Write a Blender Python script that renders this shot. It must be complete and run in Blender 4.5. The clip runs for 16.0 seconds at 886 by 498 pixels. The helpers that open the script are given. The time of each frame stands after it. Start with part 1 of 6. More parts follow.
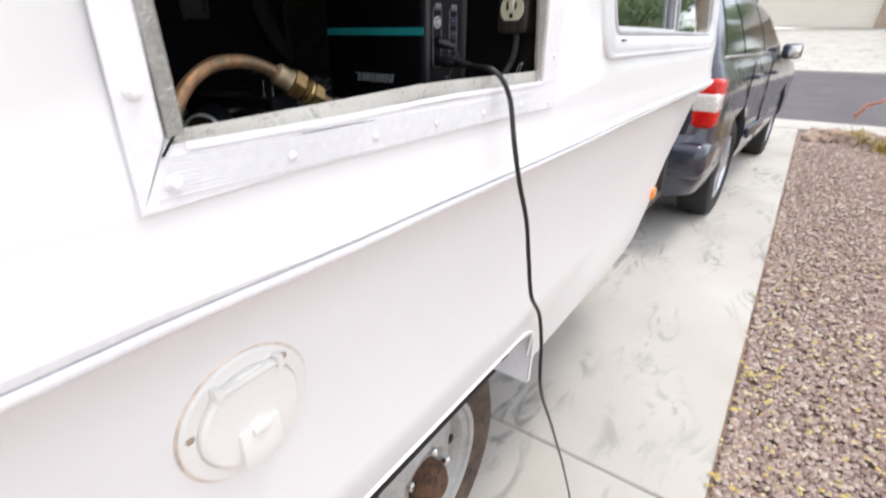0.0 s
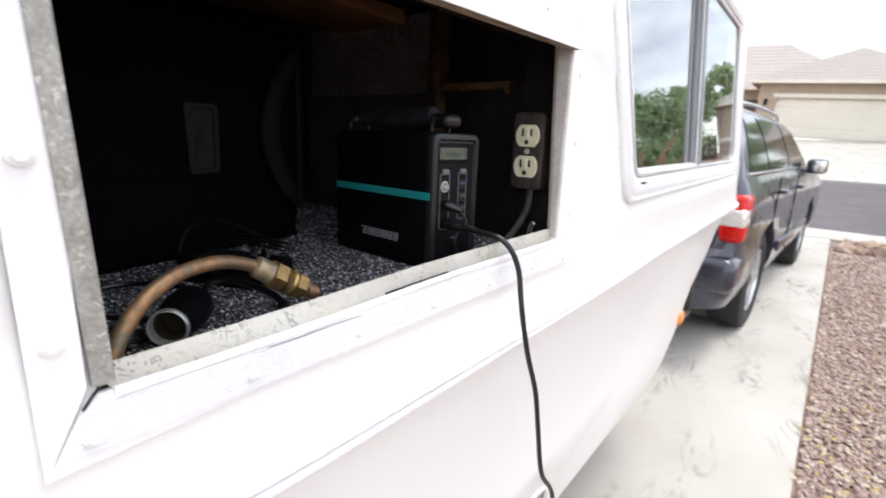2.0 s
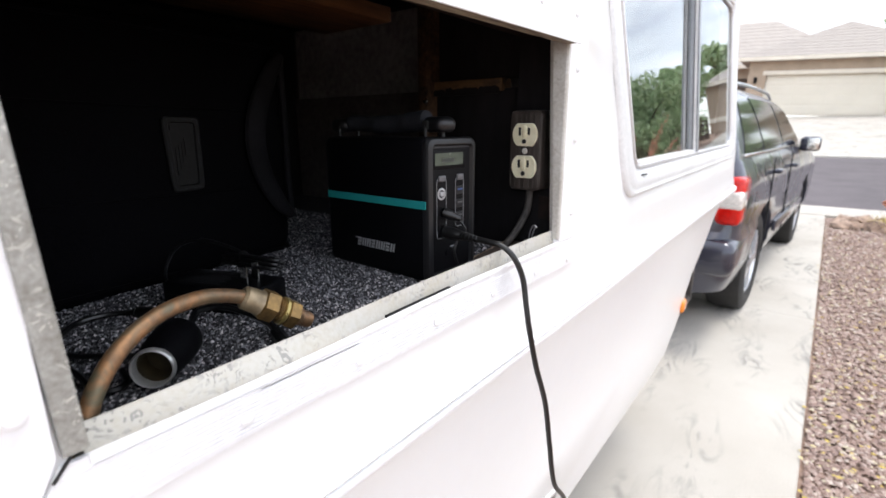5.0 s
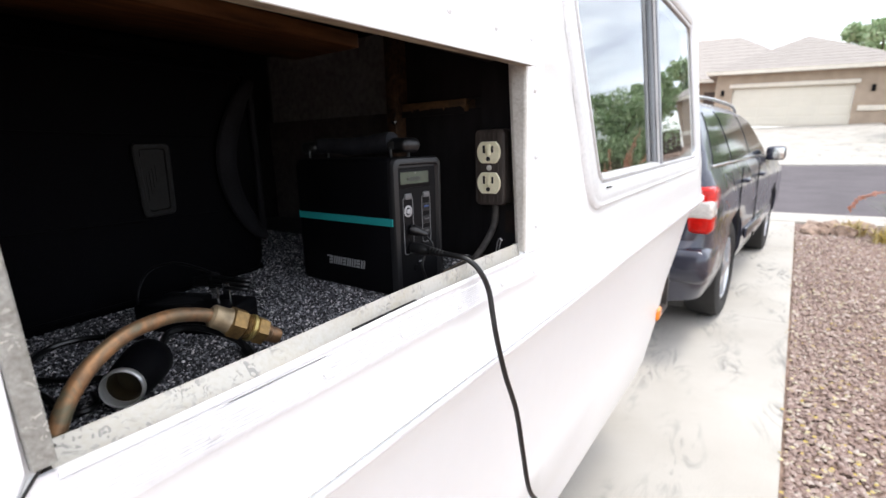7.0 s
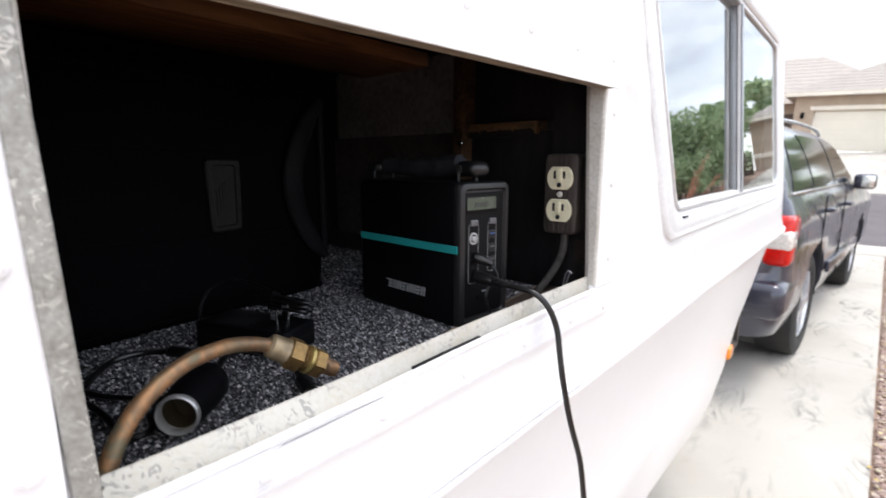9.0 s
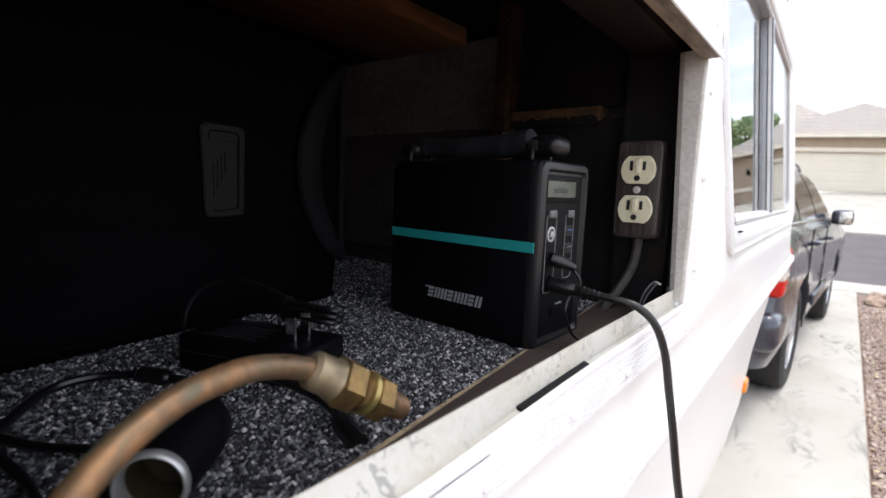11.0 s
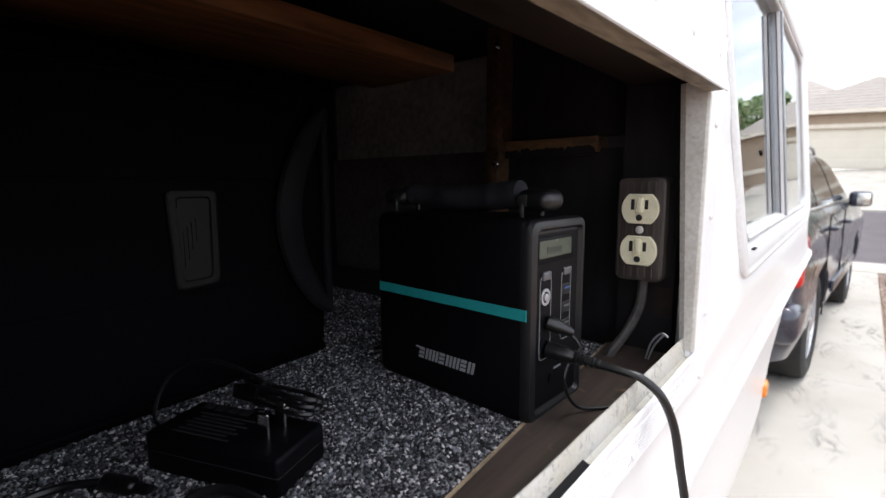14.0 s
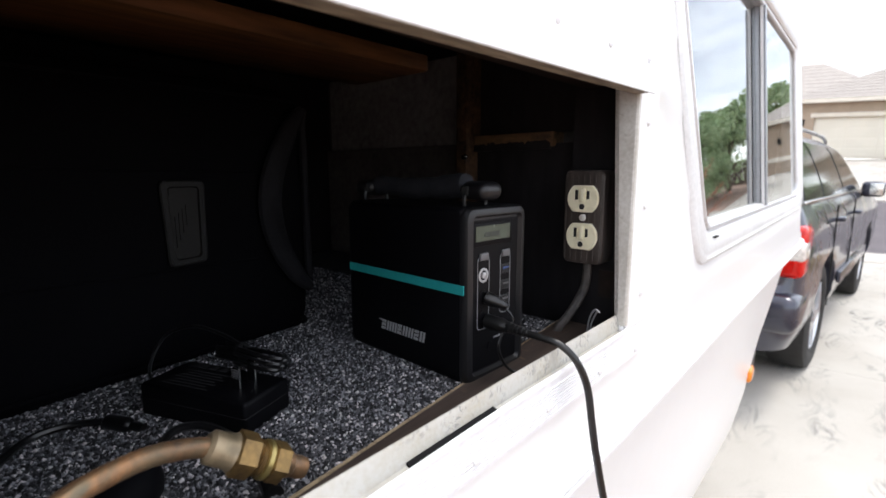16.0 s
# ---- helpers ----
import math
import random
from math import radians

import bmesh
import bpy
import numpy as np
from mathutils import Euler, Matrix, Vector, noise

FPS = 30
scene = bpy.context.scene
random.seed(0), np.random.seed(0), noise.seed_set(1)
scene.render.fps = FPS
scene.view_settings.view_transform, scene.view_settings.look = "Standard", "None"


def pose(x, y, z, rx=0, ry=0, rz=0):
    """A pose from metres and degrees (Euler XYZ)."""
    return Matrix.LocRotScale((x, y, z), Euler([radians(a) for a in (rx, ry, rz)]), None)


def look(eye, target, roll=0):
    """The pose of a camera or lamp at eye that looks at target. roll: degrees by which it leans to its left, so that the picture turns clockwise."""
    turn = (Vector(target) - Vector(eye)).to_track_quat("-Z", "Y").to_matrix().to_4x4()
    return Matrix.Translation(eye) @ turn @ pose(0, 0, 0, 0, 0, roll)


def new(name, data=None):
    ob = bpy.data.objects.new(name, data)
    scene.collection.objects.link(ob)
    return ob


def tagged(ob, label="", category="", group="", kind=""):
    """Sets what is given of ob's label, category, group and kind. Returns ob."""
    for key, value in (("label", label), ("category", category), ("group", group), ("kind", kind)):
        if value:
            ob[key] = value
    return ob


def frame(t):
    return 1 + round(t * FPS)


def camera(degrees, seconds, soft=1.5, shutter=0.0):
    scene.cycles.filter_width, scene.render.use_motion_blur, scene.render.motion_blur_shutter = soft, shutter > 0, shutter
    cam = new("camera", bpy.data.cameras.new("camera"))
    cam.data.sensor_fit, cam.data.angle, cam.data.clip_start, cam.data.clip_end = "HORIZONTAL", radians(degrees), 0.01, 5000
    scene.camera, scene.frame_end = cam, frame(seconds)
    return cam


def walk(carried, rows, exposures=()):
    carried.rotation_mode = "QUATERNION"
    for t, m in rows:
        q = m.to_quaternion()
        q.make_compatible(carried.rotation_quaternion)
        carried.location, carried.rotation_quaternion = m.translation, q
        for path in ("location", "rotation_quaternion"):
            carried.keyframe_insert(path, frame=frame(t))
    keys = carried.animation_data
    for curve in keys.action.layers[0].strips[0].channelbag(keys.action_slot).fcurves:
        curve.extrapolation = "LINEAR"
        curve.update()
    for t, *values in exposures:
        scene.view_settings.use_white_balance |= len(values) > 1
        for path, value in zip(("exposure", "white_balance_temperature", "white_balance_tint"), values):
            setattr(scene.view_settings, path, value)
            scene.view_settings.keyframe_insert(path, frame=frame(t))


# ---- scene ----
cam = camera(86.0, 16.0, 1.5, 0.5)
cam.data.dof.use_dof, cam.data.dof.focus_distance, cam.data.dof.aperture_fstop = True, 0.38, 10.5
PATH = [
    (0, (0.2624, -0.5875, 1.2798), (-0.8629, 1.0368, 0.4093), 0.6),
    (0.5, (0.2786, -0.5670, 1.3057), (-0.8521, 1.1448, 0.6329), 0.7),
    (1, (0.2592, -0.5389, 1.3349), (-0.9450, 1.1707, 0.7927), 2),
    (1.5, (0.2527, -0.5260, 1.3424), (-0.9644, 1.1837, 0.8348), 2.1),
    (2, (0.2408, -0.5206, 1.3468), (-1.0530, 1.1362, 0.8510), 2.4),
    (2.5, (0.2290, -0.5098, 1.3608), (-1.1891, 1.0552, 0.9061), 3.3),
    (3, (0.2257, -0.4849, 1.3597), (-1.1761, 1.0822, 0.8662), 1.8),
    (3.5, (0.2106, -0.4795, 1.3586), (-1.1966, 1.0746, 0.8381), 0.8),
    (4, (0.2052, -0.4741, 1.3630), (-1.1750, 1.1081, 0.8564), 0.2),
    (4.5, (0.2117, -0.4838, 1.3608), (-1.1124, 1.1372, 0.8251), 0),
    (5, (0.2225, -0.5022, 1.3586), (-1.0541, 1.1588, 0.8305), -0.1),
    (5.2, (0.2279, -0.5098, 1.3554), (-1.0260, 1.1653, 0.8176), -0.3),
    (7.5, (0.2473, -0.5033, 1.3608), (-0.9893, 1.2128, 0.9245), -1.8),
    (8, (0.2495, -0.4946, 1.3619), (-1.0130, 1.2053, 0.9364), -2.1),
    (8.5, (0.2419, -0.4936, 1.3651), (-1.1059, 1.1426, 0.9472), -0.5),
    (9, (0.2182, -0.4925, 1.3684), (-1.1977, 1.0940, 0.9850), 0.2),
    (9.2, (0.2084, -0.4925, 1.3705), (-1.2312, 1.0768, 1.0087), -0.2),
    (11.3, (0.0918, -0.4525, 1.3219), (-1.2463, 1.2226, 1.0606), 2.1),
    (11.5, (0.0907, -0.4482, 1.3208), (-1.2506, 1.2236, 1.0573), 1.5),
    (12, (0.0950, -0.4417, 1.3284), (-1.2625, 1.2107, 1.0206), 1.2),
    (12.5, (0.1015, -0.4417, 1.3446), (-1.2733, 1.1966, 1.0411), 0.3),
    (13, (0.1015, -0.4342, 1.3597), (-1.2863, 1.1966, 1.0714), -0.5),
    (13.5, (0.0940, -0.4298, 1.3694), (-1.2938, 1.1999, 1.0811), 0.1),
    (14, (0.0918, -0.4234, 1.3748), (-1.2971, 1.2042, 1.0811), -0.3),
    (14.5, (0.1048, -0.4212, 1.3738), (-1.2701, 1.2182, 1.0789), -0.3),
    (15, (0.1220, -0.4244, 1.3694), (-1.2528, 1.2074, 1.0368), 0.1),
    (15.5, (0.1447, -0.4277, 1.3684), (-1.2636, 1.1664, 0.9893), 0),
    (16, (0.1609, -0.4309, 1.3781), (-1.2625, 1.1567, 1.0325), -0.1),
]
EXPOSURES = [(0.0, 0.75), (0.6, 0.85), (2.0, 0.90), (5.0, 0.92), (9.0, 0.98), (11.5, 0.92), (14.5, 0.92), (16.0, 0.95)]
walk(cam, [(t, look(eye, target, roll)) for t, eye, target, roll in PATH], EXPOSURES)

# ---- world and sun: bright overcast day ----
world = bpy.data.worlds.new("overcast_sky")
world.use_nodes = True
scene.world = world
wn, wl = world.node_tree.nodes, world.node_tree.links
wn.clear()
sky = wn.new("ShaderNodeTexSky")
sky.sky_type, sky.sun_disc = "NISHITA", False
sky.sun_elevation, sky.sun_rotation = radians(58), radians(120)
w_co = wn.new("ShaderNodeTexCoord")
w_map = wn.new("ShaderNodeMapping")
w_map.inputs["Scale"].default_value = (1.6, 1.6, 5.0)
w_noise = wn.new("ShaderNodeTexNoise")
w_noise.inputs["Scale"].default_value, w_noise.inputs["Detail"].default_value = 3.6, 8
w_ramp = wn.new("ShaderNodeValToRGB")
w_ramp.color_ramp.elements[0].position, w_ramp.color_ramp.elements[0].color = 0.38, (0.62, 0.63, 0.675, 1)
w_ramp.color_ramp.elements[1].position, w_ramp.color_ramp.elements[1].color = 0.62, (1.06, 1.06, 1.08, 1)
w_sky = wn.new("ShaderNodeBackground")
w_sky.inputs["Strength"].default_value = 0.06
w_cloud = wn.new("ShaderNodeBackground")
w_cloud.inputs["Strength"].default_value = 0.92
w_add = wn.new("ShaderNodeAddShader")
w_out = wn.new("ShaderNodeOutputWorld")
wl.new(w_co.outputs["Generated"], w_map.inputs["Vector"])
wl.new(w_map.outputs["Vector"], w_noise.inputs["Vector"])
wl.new(w_noise.outputs["Fac"], w_ramp.inputs["Fac"])
wl.new(sky.outputs["Color"], w_sky.inputs["Color"])
wl.new(w_ramp.outputs["Color"], w_cloud.inputs["Color"])
wl.new(w_sky.outputs[0], w_add.inputs[0])
wl.new(w_cloud.outputs[0], w_add.inputs[1])
wl.new(w_add.outputs[0], w_out.inputs["Surface"])

sun = new("sun", bpy.data.lights.new("sun", "SUN"))
sun.data.energy, sun.data.angle, sun.data.color = 1.1, radians(14), (1.0, 0.96, 0.9)
sun.matrix_basis = look((3, 2.5, 12), (0, 0, 0))

# ---- materials ----
def mat(name, base, rough=0.5, metal=0.0, coarse=6.0, fine=120.0, vary=0.12, tint=None, bump=0.1, depth=0.001, spread=0.08,
        spec=0.5, coat=0.0, stretch=(1, 1, 1), random_vary=0.0):
    """A surface with broad stains (coarse), fine grain (fine) and relief."""
    m = bpy.data.materials.new(name)
    m.use_nodes = True
    n, l = m.node_tree.nodes, m.node_tree.links
    b = n["Principled BSDF"]
    b.inputs["Metallic"].default_value, b.inputs["Specular IOR Level"].default_value = metal, spec
    b.inputs["Coat Weight"].default_value = coat
    b.inputs["Coat Roughness"].default_value = 0.06
    co, mp = n.new("ShaderNodeTexCoord"), n.new("ShaderNodeMapping")
    mp.inputs["Scale"].default_value = stretch
    l.new(co.outputs["Object"], mp.inputs["Vector"])
    broad, grain = n.new("ShaderNodeTexNoise"), n.new("ShaderNodeTexNoise")
    broad.inputs["Scale"].default_value, broad.inputs["Detail"].default_value = coarse, 6
    grain.inputs["Scale"].default_value, grain.inputs["Detail"].default_value = fine, 3
    for t in (broad, grain):
        l.new(mp.outputs["Vector"], t.inputs["Vector"])
    dark = [max(0.0, c * (1 - 2 * vary)) for c in (tint or base)]
    light = [min(1.0, c * (1 + vary)) for c in base]
    mix = n.new("ShaderNodeMath")
    mix.operation = "MULTIPLY_ADD"
    mix.inputs[1].default_value, mix.inputs[2].default_value = 0.45, 0.0
    l.new(grain.outputs["Fac"], mix.inputs[0])
    add = n.new("ShaderNodeMath")
    add.operation = "MULTIPLY_ADD"
    add.inputs[1].default_value = 0.55
    l.new(broad.outputs["Fac"], add.inputs[0])
    l.new(mix.outputs[0], add.inputs[2])
    ramp = n.new("ShaderNodeValToRGB")
    ramp.color_ramp.elements[0].position, ramp.color_ramp.elements[0].color = 0.34, (*dark, 1)
    ramp.color_ramp.elements[1].position, ramp.color_ramp.elements[1].color = 0.60, (*light, 1)
    l.new(add.outputs[0], ramp.inputs["Fac"])
    colour = ramp.outputs["Color"]
    if random_vary:
        info, geo, plus = n.new("ShaderNodeObjectInfo"), n.new("ShaderNodeNewGeometry"), n.new("ShaderNodeMath")
        l.new(info.outputs["Random"], plus.inputs[0])
        l.new(geo.outputs["Random Per Island"], plus.inputs[1])
        frac = n.new("ShaderNodeMath")
        frac.operation = "FRACT"
        l.new(plus.outputs[0], frac.inputs[0])
        span = n.new("ShaderNodeMapRange")
        span.inputs["To Min"].default_value, span.inputs["To Max"].default_value = 1 - random_vary, 1 + random_vary
        l.new(frac.outputs[0], span.inputs["Value"])
        hsv = n.new("ShaderNodeHueSaturation")
        l.new(span.outputs[0], hsv.inputs["Value"])
        l.new(colour, hsv.inputs["Color"])
        colour = hsv.outputs["Color"]
    l.new(colour, b.inputs["Base Color"])
    rr = n.new("ShaderNodeMapRange")
    rr.inputs["To Min"].default_value, rr.inputs["To Max"].default_value = max(0.02, rough - spread), min(1.0, rough + spread)
    l.new(broad.outputs["Fac"], rr.inputs["Value"])
    l.new(rr.outputs[0], b.inputs["Roughness"])
    if bump:
        bp = n.new("ShaderNodeBump")
        bp.inputs["Strength"].default_value, bp.inputs["Distance"].default_value = bump, depth
        l.new(grain.outputs["Fac"], bp.inputs["Height"])
        l.new(bp.outputs["Normal"], b.inputs["Normal"])
    return m


def islands(name, stops, rough=0.8, bump=0.2, fine=300, spec=0.4):
    """Loose pieces whose colour is drawn from a palette, piece by piece."""
    m = mat(name, (0.5, 0.5, 0.5), rough, bump=bump, fine=fine, spec=spec)
    n, l = m.node_tree.nodes, m.node_tree.links
    geo, ramp = n.new("ShaderNodeNewGeometry"), n.new("ShaderNodeValToRGB")
    ramp.color_ramp.interpolation = "CONSTANT"
    e = ramp.color_ramp.elements
    while len(e) < len(stops):
        e.new(0.5)
    for i, (p, c) in enumerate(stops):
        e[i].position, e[i].color = p, (*c, 1)
    l.new(geo.outputs["Random Per Island"], ramp.inputs["Fac"])
    l.new(ramp.outputs["Color"], n["Principled BSDF"].inputs["Base Color"])
    return m


def glass(name, colour=(0.9, 0.95, 0.95), rough=0.0, ior=1.5):
    m = bpy.data.materials.new(name)
    m.use_nodes = True
    b = m.node_tree.nodes["Principled BSDF"]
    b.inputs["Base Color"].default_value = (*colour, 1)
    b.inputs["Roughness"].default_value = rough
    b.inputs["Transmission Weight"].default_value = 1.0
    b.inputs["IOR"].default_value = ior
    return m


# ---- building helpers ----
UNIT = 1.08  # metres to one unit of the plan below
INNER = {}


def thing(name, m, label, category, group="", kind="", local=False):
    """An Empty at the thing's base. local: its parts are written in its own axes, else in the world's."""
    ob = tagged(new(name), label, category, group, kind)
    m = m.copy() if isinstance(m, Matrix) else Matrix.Translation(m)
    m.translation *= UNIT
    ob.matrix_basis = m
    ob.empty_display_size = 0.05
    INNER[ob] = Matrix() if local else m.inverted()
    return ob


def mesh_of(name, bm, material, sharp=35):
    me = bpy.data.meshes.new(name)
    bmesh.ops.scale(bm, vec=(UNIT, UNIT, UNIT), verts=bm.verts)
    bm.normal_update()
    bm.to_mesh(me)
    bm.free()
    for m in material if isinstance(material, (list, tuple)) else [material]:
        me.materials.append(m)
    me.shade_smooth()
    me.set_sharp_from_angle(angle=radians(sharp))
    return me


def part(name, bm, material, parent, label="", sharp=35):
    ob = new(name, mesh_of(name, bm, material, sharp))
    ob.parent = parent
    ob.matrix_parent_inverse = INNER.get(parent, Matrix())
    return tagged(ob, label)


def solo(name, bm, material, label, category, group="", kind="", sharp=35):
    return tagged(new(name, mesh_of(name, bm, material, sharp)), label, category, group, kind)


def bm_new():
    return bmesh.new()


def bx(bm, x, y, z, bev=0.0, seg=2, m=None):
    """A box between the pairs x, y, z, with rounded edges."""
    made = bmesh.ops.create_cube(bm, size=1)["verts"]
    mid = [(a[0] + a[1]) / 2 for a in (x, y, z)]
    for v in made:
        v.co = Vector([c + k * abs(a[1] - a[0]) for c, k, a in zip(mid, v.co, (x, y, z))])
        if m:
            v.co = m @ v.co
    if bev:
        edges = {e for v in made for e in v.link_edges}
        bmesh.ops.bevel(bm, geom=list(edges), offset=bev, segments=seg, profile=0.5, affect="EDGES")
    return bm


def box(x, y, z, bev=0.0, seg=2, m=None):
    return bx(bm_new(), x, y, z, bev, seg, m)


def ring_bridge(bm, rings, closed=True, cap=True):
    """Quads between rings of equally many points."""
    loops = [[bm.verts.new(p) for p in r] for r in rings]
    n = len(loops[0])
    for a, b in zip(loops, loops[1:]):
        for i in range(n if closed else n - 1):
            j = (i + 1) % n
            bm.faces.new((a[i], a[j], b[j], b[i]))
    if cap and closed:
        bm.faces.new(list(reversed(loops[0])))
        bm.faces.new(loops[-1])
    return loops


def smooth_line(points, steps=6):
    """A Catmull-Rom line through the points."""
    p = [Vector(q) for q in points]
    p = [p[0] * 2 - p[1]] + p + [p[-1] * 2 - p[-2]]
    out = []
    for a, b, c, d in zip(p, p[1:], p[2:], p[3:]):
        for k in range(steps):
            t = k / steps
            out.append(0.5 * (2 * b + (c - a) * t + (2 * a - 5 * b + 4 * c - d) * t * t + (3 * b - a - 3 * c + d) * t ** 3))
    return out + [p[-2]]


def tube(bm, points, r, seg=10, steps=6, radii=None):
    line = smooth_line(points, steps) if steps > 1 else [Vector(q) for q in points]
    rings, side = [], None
    for i, q in enumerate(line):
        d = (line[min(i + 1, len(line) - 1)] - line[max(i - 1, 0)]).normalized()
        if side is None:
            side = d.orthogonal().normalized()
        side = (side - d * side.dot(d)).normalized()
        up = d.cross(side)
        rad = radii(i / (len(line) - 1)) if radii else r
        rings.append([q + rad * (math.cos(a) * side + math.sin(a) * up) for a in (2 * math.pi * k / seg for k in range(seg))])
    ring_bridge(bm, rings)
    return bm


def lathe(bm, profile, m, seg=24, loop=False):
    """A turned shape: pairs of radius and height along m's z. loop: a ring, open in the middle."""
    rings = [[m @ Vector((r * math.cos(a), r * math.sin(a), h)) for a in (2 * math.pi * k / seg for k in range(seg))] for r, h in (list(profile) + profile[:1] if loop else profile)]
    ring_bridge(bm, rings, cap=not loop)
    if loop:
        bmesh.ops.remove_doubles(bm, verts=bm.verts, dist=1e-7)
    bmesh.ops.recalc_face_normals(bm, faces=bm.faces)
    return bm


def aim(p, d):
    """The pose at p whose z points along d."""
    return Matrix.Translation(p) @ Vector(d).to_track_quat("Z", "Y").to_matrix().to_4x4()


def rrect(x0, x1, y0, y1, r, n=6, straight=None):
    """The outline of a rectangle with round corners, from its right side on, counter-clockwise."""
    pts = [(x1, max(y0 + r + 2e-4 * k, min(y1 - r - 2e-3 + 2e-4 * k, y))) for k, y in enumerate(straight or (y0 + r, y1 - r))]
    for i, (cx, cy, a0) in enumerate(((x1 - r, y1 - r, 0), (x0 + r, y1 - r, 90), (x0 + r, y0 + r, 180), (x1 - r, y0 + r, 270))):
        for k in range(1 if i == 0 else 0, n if i == 3 else n + 1):
            a = radians(a0 + 90 * k / n)
            pts.append((cx + r * math.cos(a), cy + r * math.sin(a)))
    return pts


def round_poly(corners, r, n=6):
    """A flat outline with its corners rounded."""
    out, c = [], [Vector(p) for p in corners]
    for i, p in enumerate(c):
        a, b = (c[i - 1] - p).normalized(), (c[(i + 1) % len(c)] - p).normalized()
        half = a.angle(b) / 2
        cut = r / math.tan(half)
        s, e = p + a * cut, p + b * cut
        for k in range(n + 1):
            t = k / n
            out.append((1 - t) ** 2 * s + 2 * t * (1 - t) * p + t * t * e)
    return out


def inset_poly(corners, d):
    """The corners moved inwards by d (counter-clockwise outline)."""
    c, out = [Vector(p) for p in corners], []
    for i, p in enumerate(c):
        a, b = (p - c[i - 1]).normalized(), (c[(i + 1) % len(c)] - p).normalized()
        na, nb = Vector((-a.y, a.x)), Vector((-b.y, b.x))
        k = (na + nb).normalized()
        out.append(p + k * (d / max(0.2, k.dot(na))))
    return out


def stuff_mesh(name, verts, faces, material, label, category, parent=None):
    me = bpy.data.meshes.new(name)
    me.from_pydata((np.array(verts) * UNIT).tolist(), [], faces)
    me.materials.append(material)
    ob = tagged(new(name, me), label, category if not parent else "", kind="stuff")
    if parent:
        ob.parent, ob.matrix_parent_inverse = parent, INNER.get(parent, Matrix())
    return ob


OCTA = np.array([(1, 0, 0), (-1, 0, 0), (0, 1, 0), (0, -1, 0), (0, 0, 1), (0, 0, -1)], float)
OCTA_F = np.array([(0, 2, 4), (2, 1, 4), (1, 3, 4), (3, 0, 4), (2, 0, 5), (1, 2, 5), (3, 1, 5), (0, 3, 5)])


def pebbles(xyz, size, rng, flat=0.6):
    """Angular pebbles at the given places: vertices and faces."""
    n = len(xyz)
    v = OCTA[None] * (size[:, None, None] * rng.uniform(0.6, 1.3, (n, 6, 1)))
    v[:, :, 2] *= flat
    a = rng.uniform(0, 6.283, n)
    c, s = np.cos(a)[:, None], np.sin(a)[:, None]
    x, y = v[:, :, 0] * c - v[:, :, 1] * s, v[:, :, 0] * s + v[:, :, 1] * c
    v = np.stack((x, y, v[:, :, 2] + 0.3 * x * rng.uniform(-1, 1, (n, 1))), 2) + xyz[:, None]
    f = OCTA_F[None] + 6 * np.arange(n)[:, None, None]
    return v.reshape(-1, 3).tolist(), f.reshape(-1, 3).tolist()

# ---- palette ----
WHITE = mat("white_gelcoat", (0.81, 0.805, 0.795), 0.30, coarse=1.2, fine=40, vary=0.006, bump=0, spread=0.03, coat=0.2)
WHITE_PAINT = mat("white_painted_metal", (0.80, 0.80, 0.81), 0.38, coarse=9, fine=160, vary=0.04, bump=0.05, depth=0.0004)
PLASTIC_WHITE = mat("aged_white_plastic", (0.79, 0.775, 0.735), 0.4, coarse=20, fine=200, vary=0.015, bump=0.04, depth=0.0003)
GALV = mat("weathered_galvanised_steel", (0.58, 0.565, 0.53), 0.55, 0.12, coarse=22, fine=300, vary=0.07, tint=(0.52, 0.49, 0.43), bump=0.25, depth=0.0006)
ALU = mat("aluminium_extrusion", (0.66, 0.66, 0.67), 0.36, 0.6, coarse=8, fine=200, vary=0.08, bump=0.05, depth=0.0003)
GREYGALV = mat("mottled_galvanised_steel", (0.31, 0.31, 0.29), 0.55, 0.3, coarse=80, fine=420, vary=0.2, tint=(0.36, 0.35, 0.31), bump=0.25, depth=0.0006)
SILLPAINT = mat("flaking_sill_paint", (0.40, 0.39, 0.365), 0.6, 0.1, coarse=25, fine=300, vary=0.12, tint=(0.52, 0.48, 0.40), bump=0.35, depth=0.0006)
GRIMY = mat("grimy_tan_paint", (0.26, 0.21, 0.15), 0.6, coarse=30, fine=250, vary=0.3, tint=(0.14, 0.10, 0.07), bump=0.3, depth=0.0005, stretch=(1, 0.15, 1))
DARKGAP = mat("dark_gap", (0.012, 0.012, 0.012), 0.8, vary=0.2)
BLACKWOOD = mat("black_painted_plywood", (0.0125, 0.0112, 0.0125), 0.7, spec=0.2, coarse=9, fine=90, vary=0.25, bump=0.25, depth=0.0008, stretch=(1, 1, 0.25))
STAIN = mat("brown_stained_timber", (0.017, 0.010, 0.0075), 0.65, spec=0.25, coarse=14, fine=110, vary=0.3, tint=(0.015, 0.009, 0.006), bump=0.3, depth=0.0008, stretch=(1, 0.12, 1))
BEAMWOOD = mat("orange_brown_beam", (0.155, 0.068, 0.026), 0.65, spec=0.25, coarse=14, fine=110, vary=0.3, tint=(0.08, 0.036, 0.015), bump=0.3, depth=0.0008, stretch=(1, 0.12, 1))
BARE = mat("scuffed_bare_timber", (0.095, 0.050, 0.020), 0.7, coarse=45, fine=160, vary=0.4, tint=(0.02, 0.012, 0.008), bump=0.3, depth=0.0008, stretch=(0.5, 1, 1))
